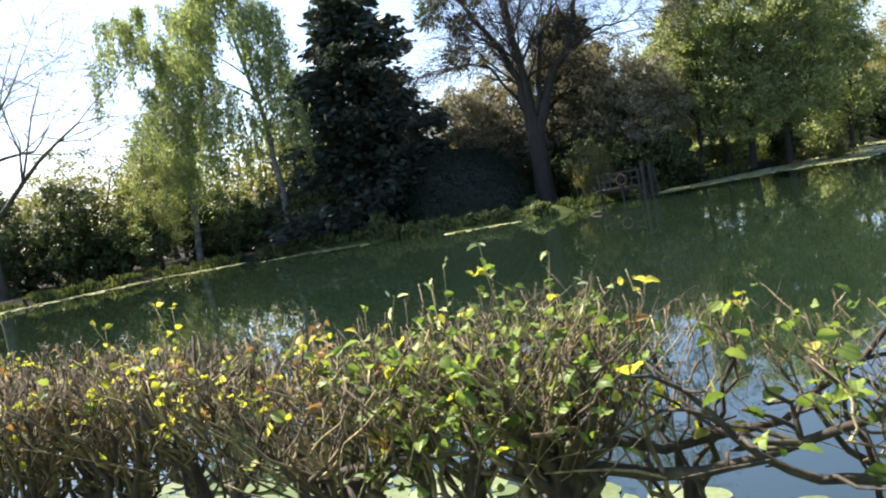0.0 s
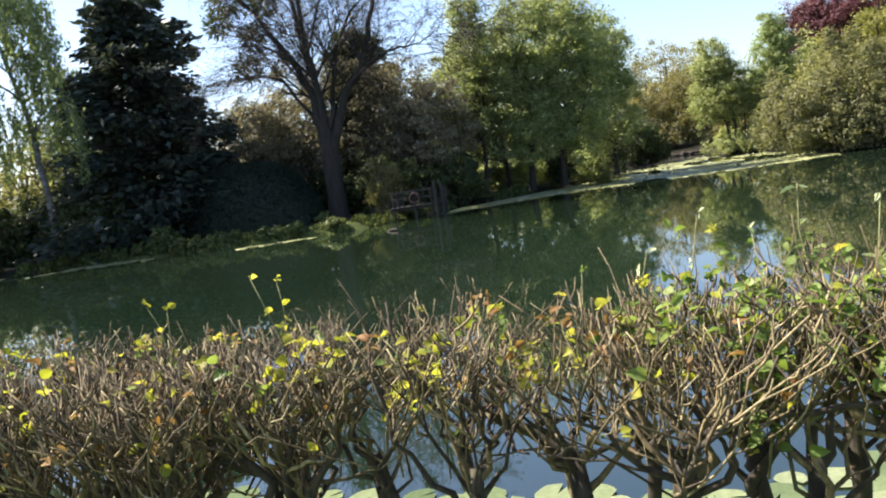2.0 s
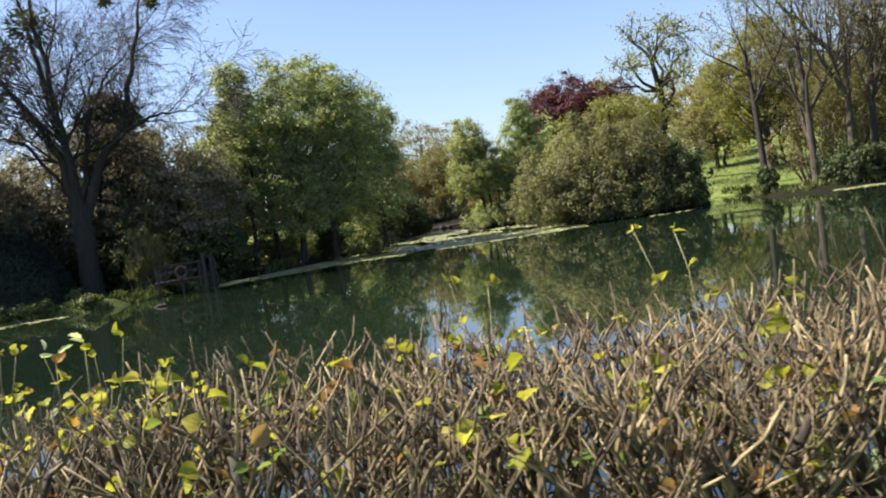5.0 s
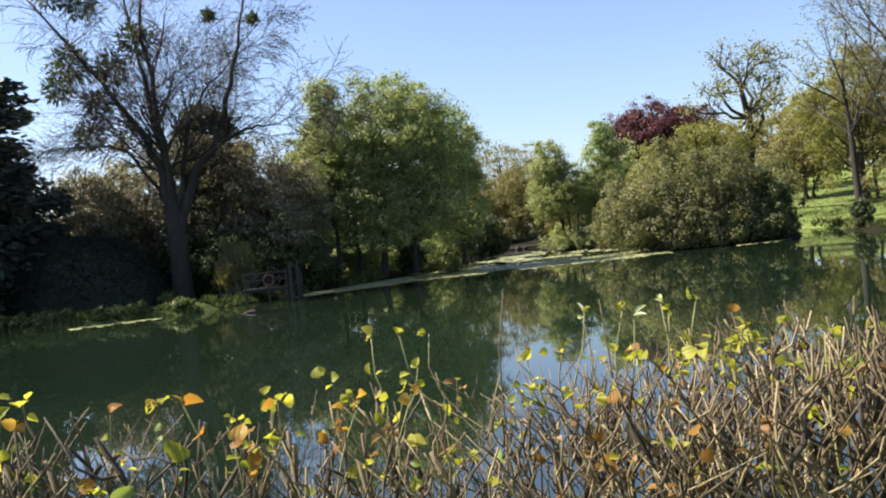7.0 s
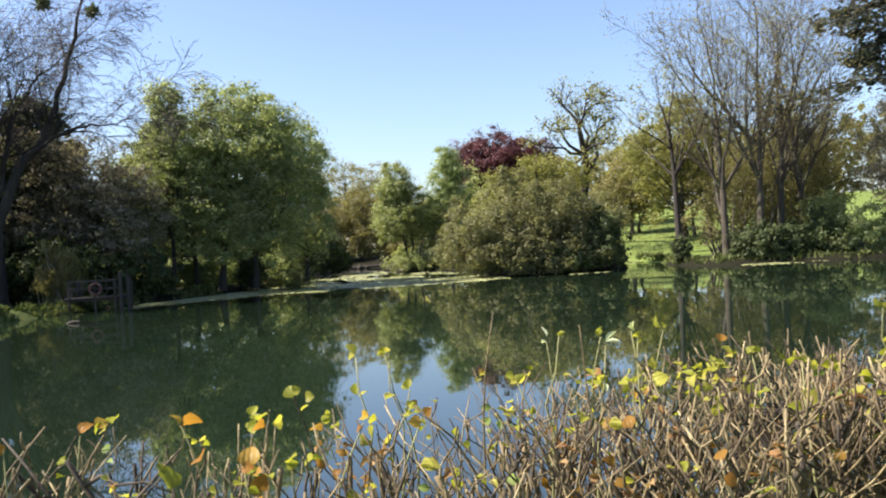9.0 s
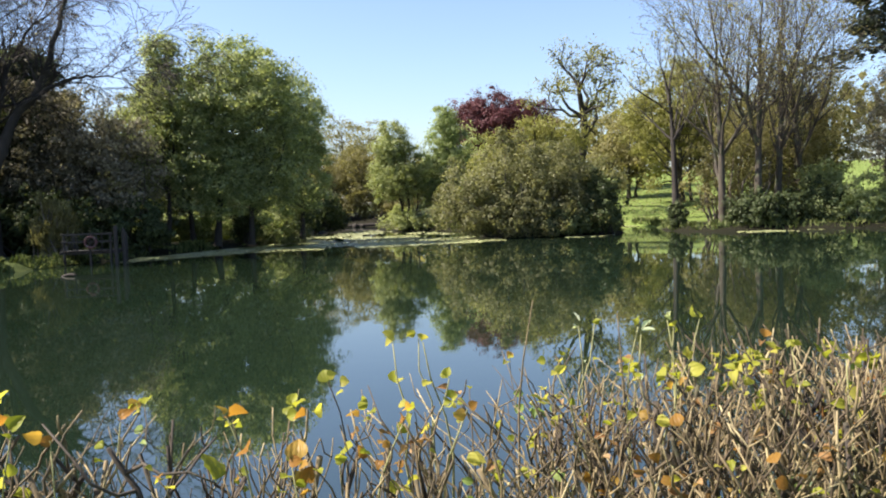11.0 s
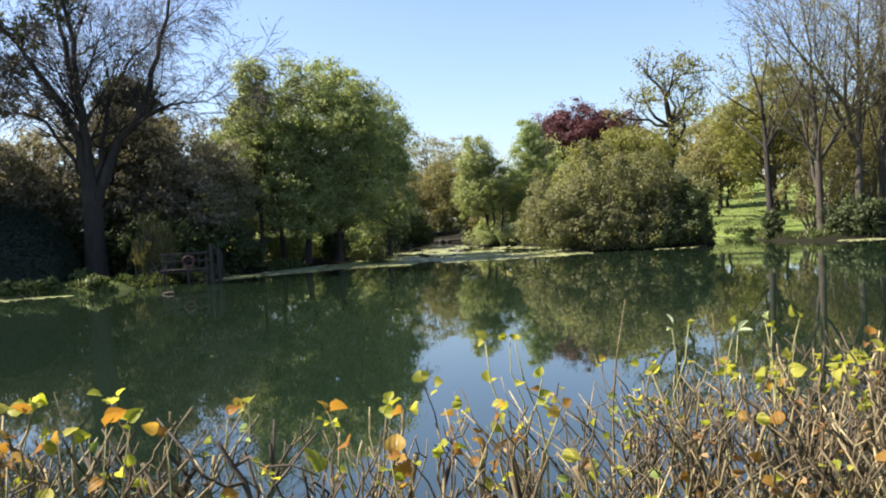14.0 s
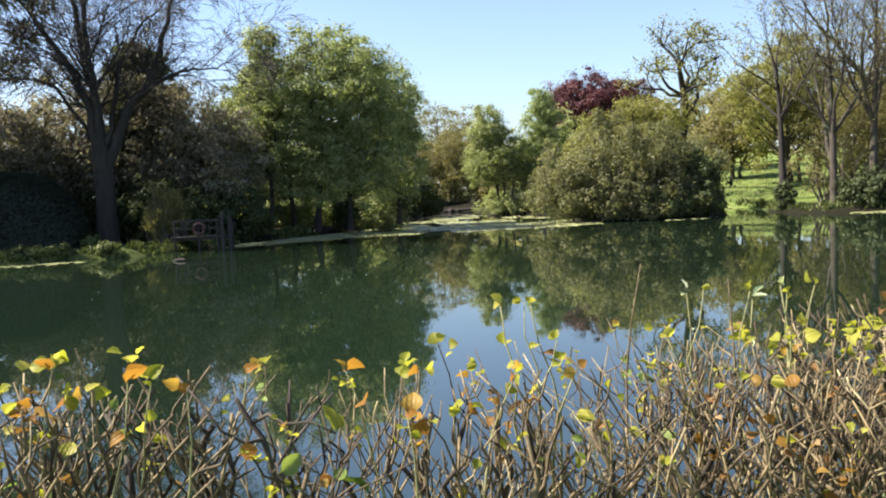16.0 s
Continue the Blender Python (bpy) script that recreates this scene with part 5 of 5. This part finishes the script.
# where it stands, off the line, height of the fork, trunk, stems, reach, twigs on a stem, leaves, their number, lean, leaf length
PLANTS = [
    (-0.62, 0.0, 1.84, 0.022, 8, 0.15, 10, GOLD_MIX, 20, 0.0, 0.03), (-0.36, 0.04, 1.86, 0.022, 8, 0.14, 10, GOLD_MIX, 20, 0.0, 0.03), (-0.12, -0.02, 1.84, 0.024, 9, 0.13, 10, GOLD_MIX, 24, 0.02, 0.03),
    (0.05, 0.02, 1.86, 0.024, 8, 0.09, 9, GOLD_MIX, 24, 0.0, 0.032), (0.15, -0.08, 1.88, 0.026, 8, 0.075, 9, GOLD_MIX, 26, 0.0, 0.032), (0.21, 0.05, 1.86, 0.022, 7, 0.07, 7, GOLD_MIX, 14, 0.0, 0.03),
    (0.4, -0.03, 1.84, 0.02, 8, 0.12, 5, GOLD_MIX, 9, 0.03, 0.026), (0.53, 0.03, 1.85, 0.021, 8, 0.1, 7, GOLD_MIX, 14, -0.02, 0.028), (0.63, -0.06, 1.86, 0.02, 8, 0.09, 7, GOLD_MIX, 16, 0.0, 0.03),
    (0.73, 0.08, 1.83, 0.022, 9, 0.11, 8, GOLD_MIX, 18, 0.02, 0.028), (0.85, -0.04, 1.86, 0.023, 9, 0.12, 11, GOLD_MIX, 20, 0.0, 0.026), (0.96, 0.12, 1.84, 0.024, 9, 0.12, 11, GOLD_MIX, 24, 0.03, 0.026),
    (1.05, -0.06, 1.88, 0.026, 10, 0.12, 12, GOLD_MIX, 22, -0.02, 0.026), (1.2, 0.05, 1.9, 0.028, 10, 0.11, 13, BROWN_MIX, 20, 0.0, 0.025), (1.32, -0.1, 1.88, 0.024, 9, 0.13, 11, BROWN_MIX, 16, 0.04, 0.024),
    (1.44, 0.08, 1.9, 0.03, 11, 0.14, 15, BROWN_MIX, 24, 0.05, 0.023), (1.52, -0.1, 1.9, 0.026, 11, 0.13, 16, BROWN_MIX, 20, 0.0, 0.022), (1.64, 0.06, 1.92, 0.03, 11, 0.14, 16, BROWN_MIX, 22, -0.05, 0.023),
    (1.72, -0.1, 1.92, 0.026, 10, 0.11, 15, BROWN_MIX, 18, -0.04, 0.022), (1.93, -0.03, 1.93, 0.032, 11, 0.13, 13, BROWN_MIX, 24, 0.01, 0.024), (2.05, 0.03, 1.97, 0.018, 8, 0.1, 9, BROWN_MIX, 20, -0.02, 0.024),
    (2.25, -0.05, 1.97, 0.02, 9, 0.13, 9, BROWN_MIX, 22, 0.02, 0.024), (2.38, 0.05, 1.95, 0.026, 9, 0.16, 10, BROWN_MIX, 20, -0.1, 0.023), (2.56, -0.08, 2.0, 0.026, 10, 0.13, 15, BROWN_MIX, 22, 0.0, 0.022),
    (2.64, 0.1, 1.96, 0.022, 9, 0.13, 12, GREEN_MIX, 240, 0.0, 0.027), (2.73, -0.05, 1.97, 0.022, 9, 0.12, 11, GREEN_MIX, 240, 0.02, 0.027), (2.87, -0.02, 2.0, 0.042, 12, 0.15, 15, GREEN_MIX, 170, 0.0, 0.027),
    (3.02, 0.1, 1.96, 0.02, 7, 0.14, 7, BROWN_MIX, 12, 0.06, 0.023), (3.3, 0.1, 1.96, 0.024, 8, 0.16, 7, GREEN_MIX, 110, 0.0, 0.03), (3.48, -0.02, 1.96, 0.026, 9, 0.16, 9, GREEN_MIX, 120, 0.0, 0.03),
    (3.75, 0.04, 1.95, 0.026, 9, 0.16, 10, GREEN_MIX, 60, 0.0, 0.028),
    # a second row behind
    (0.3, 0.2, 1.84, 0.016, 6, 0.1, 4, GOLD_MIX, 6, 0.0, 0.026), (0.88, 0.24, 1.84, 0.018, 8, 0.12, 8, GOLD_MIX, 16, 0.0, 0.026), (1.12, 0.22, 1.88, 0.02, 8, 0.12, 9, BROWN_MIX, 14, 0.0, 0.024),
    (1.38, 0.24, 1.9, 0.022, 9, 0.14, 12, BROWN_MIX, 16, 0.0, 0.024), (1.58, 0.25, 1.9, 0.022, 9, 0.14, 13, BROWN_MIX, 16, 0.0, 0.024), (1.8, 0.2, 1.92, 0.022, 9, 0.13, 12, BROWN_MIX, 16, 0.0, 0.023),
    (2.14, 0.2, 1.96, 0.018, 8, 0.13, 9, BROWN_MIX, 16, 0.0, 0.023), (2.46, 0.2, 1.97, 0.018, 8, 0.12, 10, BROWN_MIX, 16, 0.0, 0.023), (2.8, 0.2, 1.97, 0.02, 8, 0.13, 9, GREEN_MIX, 160, 0.0, 0.027)]
for k, row in enumerate(PLANTS):
    hedge_plant(200 + k, *row)


def low_branch(seed, a, b, r, sag):
    """A bare crooked branch that hangs out of the hedge over the water."""
    g = rand(seed)
    root = empty("hedge_branch", a, "bare crooked branch arching out of the hedge", "branch", "bare branches of the hedge")
    wood = Tubes()
    path = wander(g, a, b, 8, 0.05, sag)
    wood.add(path, [r * (1 - 0.07 * i) for i in range(9)], 6)
    limb = part("limb", wood.mesh("limb", M_STEM), root)
    brush = Tubes()
    for k in range(9):
        q = path[int(g.integers(2, 9))]
        d = unit(np.array((g.normal(), g.normal() * 0.5, g.uniform(-0.2, 1.0))))
        ln = g.uniform(0.05, 0.16)
        brush.add(wander(g, q, q + d * ln, 4, 0.1), [r * f for f in (0.45, 0.4, 0.34, 0.28, 0.2)], 4)
        if k % 2 == 0:
            leaf_on(limb, g, "lime" if k % 4 else "green", q + d * ln, 0.03)
    part("brushwood", brush.mesh("brushwood", M_STEM), root, kind="stuff")


for k, (a, b, r, sag) in enumerate((((2.9, 1.42, 2.0), (3.36, 1.5, 2.1), 0.011, 0.1), ((2.9, 1.4, 1.9), (3.3, 1.42, 1.98), 0.012, 0.22), ((2.92, 1.44, 2.04), (3.3, 1.6, 2.15), 0.009, 0.04), ((3.3, 1.5, 1.98), (3.08, 1.4, 2.12), 0.008, 0.08),
                                    ((2.38, 1.44, 1.95), (2.1, 1.38, 2.12), 0.012, 0.06), ((1.93, 1.34, 1.95), (1.76, 1.3, 2.06), 0.011, 0.1), ((2.56, 1.3, 2.02), (2.8, 1.3, 2.06), 0.009, 0.05), ((0.4, 1.25, 1.9), (0.285, 1.22, 2.16), 0.006, 0.0))):
    low_branch(520 + k, a, b, r, sag)


def shoot(seed, top, kind, leaves, length=0.3, size=0.035):
    """A long thin shoot that the shears missed, with leaves near its tip."""
    g = rand(seed)
    top = np.array(top)
    foot = top - (g.normal() * 0.03, g.normal() * 0.03, length)
    foot[2] = min(foot[2], 1.9)
    root = empty("hedge_shoot", tuple(foot), "thin upright hedge shoot with opening leaves" if leaves else "thin bare hedge shoot above the clipped twigs", "shoot", "shoots above the hedge")
    t = Tubes()
    path = wander(g, foot, top, 6, 0.05)
    t.add(path, [0.0024, 0.0022, 0.002, 0.0017, 0.0014, 0.0011, 0.0008], 4)
    stem = part("stem", t.mesh("stem", M_SHOOT if leaves else M_TWIG), root)
    for k in range(leaves):
        p = path[6 - k // 2] if k < 4 else path[int(g.integers(4, 7))]
        leaf_on(stem, g, kind, p + g.normal(size=3) * 0.004, size, 0.9)


SHOOTS = [((1.726, 1.614, 2.262), "lime", 5), ((1.78, 1.62, 2.258), "lime", 3), ((2.60, 1.605, 2.29), "silver", 4), ((2.52, 1.55, 2.25), "silver", 3), ((2.75, 1.50, 2.33), "silver", 4),
          ((2.86, 1.52, 2.30), "silver", 3), ((2.40, 1.60, 2.22), "green", 4), ((2.68, 1.45, 2.27), "silver", 4), ((2.95, 1.45, 2.26), "silver", 3), ((2.51, 1.518, 2.19), "lime", 2),
          ((0.6, 1.4, 2.23), "lime", 4), ((0.64, 1.4, 2.23), "lime", 3), ((0.645, 1.643, 2.2), "lime", 2), ((0.67, 1.35, 2.19), "lime", 5), ((0.81, 1.35, 2.19), "lime", 3), ((0.95, 1.45, 2.23), "lime", 5),
          ((1.02, 1.5, 2.22), "lime", 3), ((0.9, 1.6, 2.21), "silver", 3), ((0.29, 1.25, 2.18), "amber", 1), ((0.42, 1.18, 2.2), "amber", 3), ((0.9, 1.5, 2.23), "lime", 2), ((0.97, 1.5, 2.21), "silver", 3),
          ((1.01, 1.5, 2.23), "silver", 2), ((1.06, 1.5, 2.23), "lime", 4), ((1.47, 1.6, 2.23), "lime", 3), ((1.52, 1.6, 2.22), "lime", 2), ((1.15, 1.4, 2.2), "lime", 6), ((0.95, 1.3, 2.2), "lime", 3),
          ((0.68, 1.228, 2.18), "amber", 2), ((0.612, 1.25, 2.173), "amber", 2), ((0.268, 1.112, 2.2), "amber", 2), ((0.19, 1.15, 2.2), "amber", 3), ((0.22, 1.14, 2.2), "lime", 4), ((0.11, 1.15, 2.22), "amber", 2),
          ((1.17, 1.3, 2.2), "lime", 4), ((0.49, 1.15, 2.15), "amber", 2),
          ((0.11, 1.2, 2.23), "lime", 0), ((0.79, 1.4, 2.28), "lime", 0), ((0.92, 1.45, 2.25), "lime", 0), ((1.66, 1.45, 2.22), "lime", 0), ((1.98, 1.5, 2.26), "lime", 0), ((2.02, 1.45, 2.23), "lime", 0), ((1.86, 1.42, 2.22), "lime", 0), ((2.2, 1.5, 2.23), "lime", 0)]
for k, (top, kind, n) in enumerate(SHOOTS):
    shoot(400 + k, top, kind, n, 0.24, 0.019 if kind == "amber" else (0.02 if kind == "silver" else 0.015))


def grass_tuft(seed, at, n):
    """Long arching blades growing up through the hedge."""
    g = rand(seed)
    root = empty("grass_tuft", at, "tuft of long green grass grown up through the hedge", "grass")
    for k in range(n):
        a, h, out = g.uniform(0, 6.28), g.uniform(0.95, 1.2), g.uniform(0.06, 0.2)
        pts = []
        for i in range(9):
            s = i / 8
            r = out * s * s
            z = at[2] + h * (s - 0.25 * max(0, s - 0.6) ** 1.2 * out / 0.1)
            w = 0.006 * (1 - s) ** 0.5 + 0.0006
            c = np.array((at[0] + math.cos(a) * r, at[1] + math.sin(a) * r, z))
            side = np.array((-math.sin(a), math.cos(a), 0)) * w
            pts += [c - side, c + np.array((0, 0, -0.25 * w)), c + side]
        faces = []
        for i in range(8):
            for j in range(2):
                q = i * 3 + j
                faces.append((q, q + 1, q + 4, q + 3))
        part("blade", mesh_of("blade", pts, faces, H_GREEN, True), root)


grass_tuft(450, (2.73, 1.2, 0.88), 16)
grass_tuft(451, (2.64, 1.26, 0.88), 9)
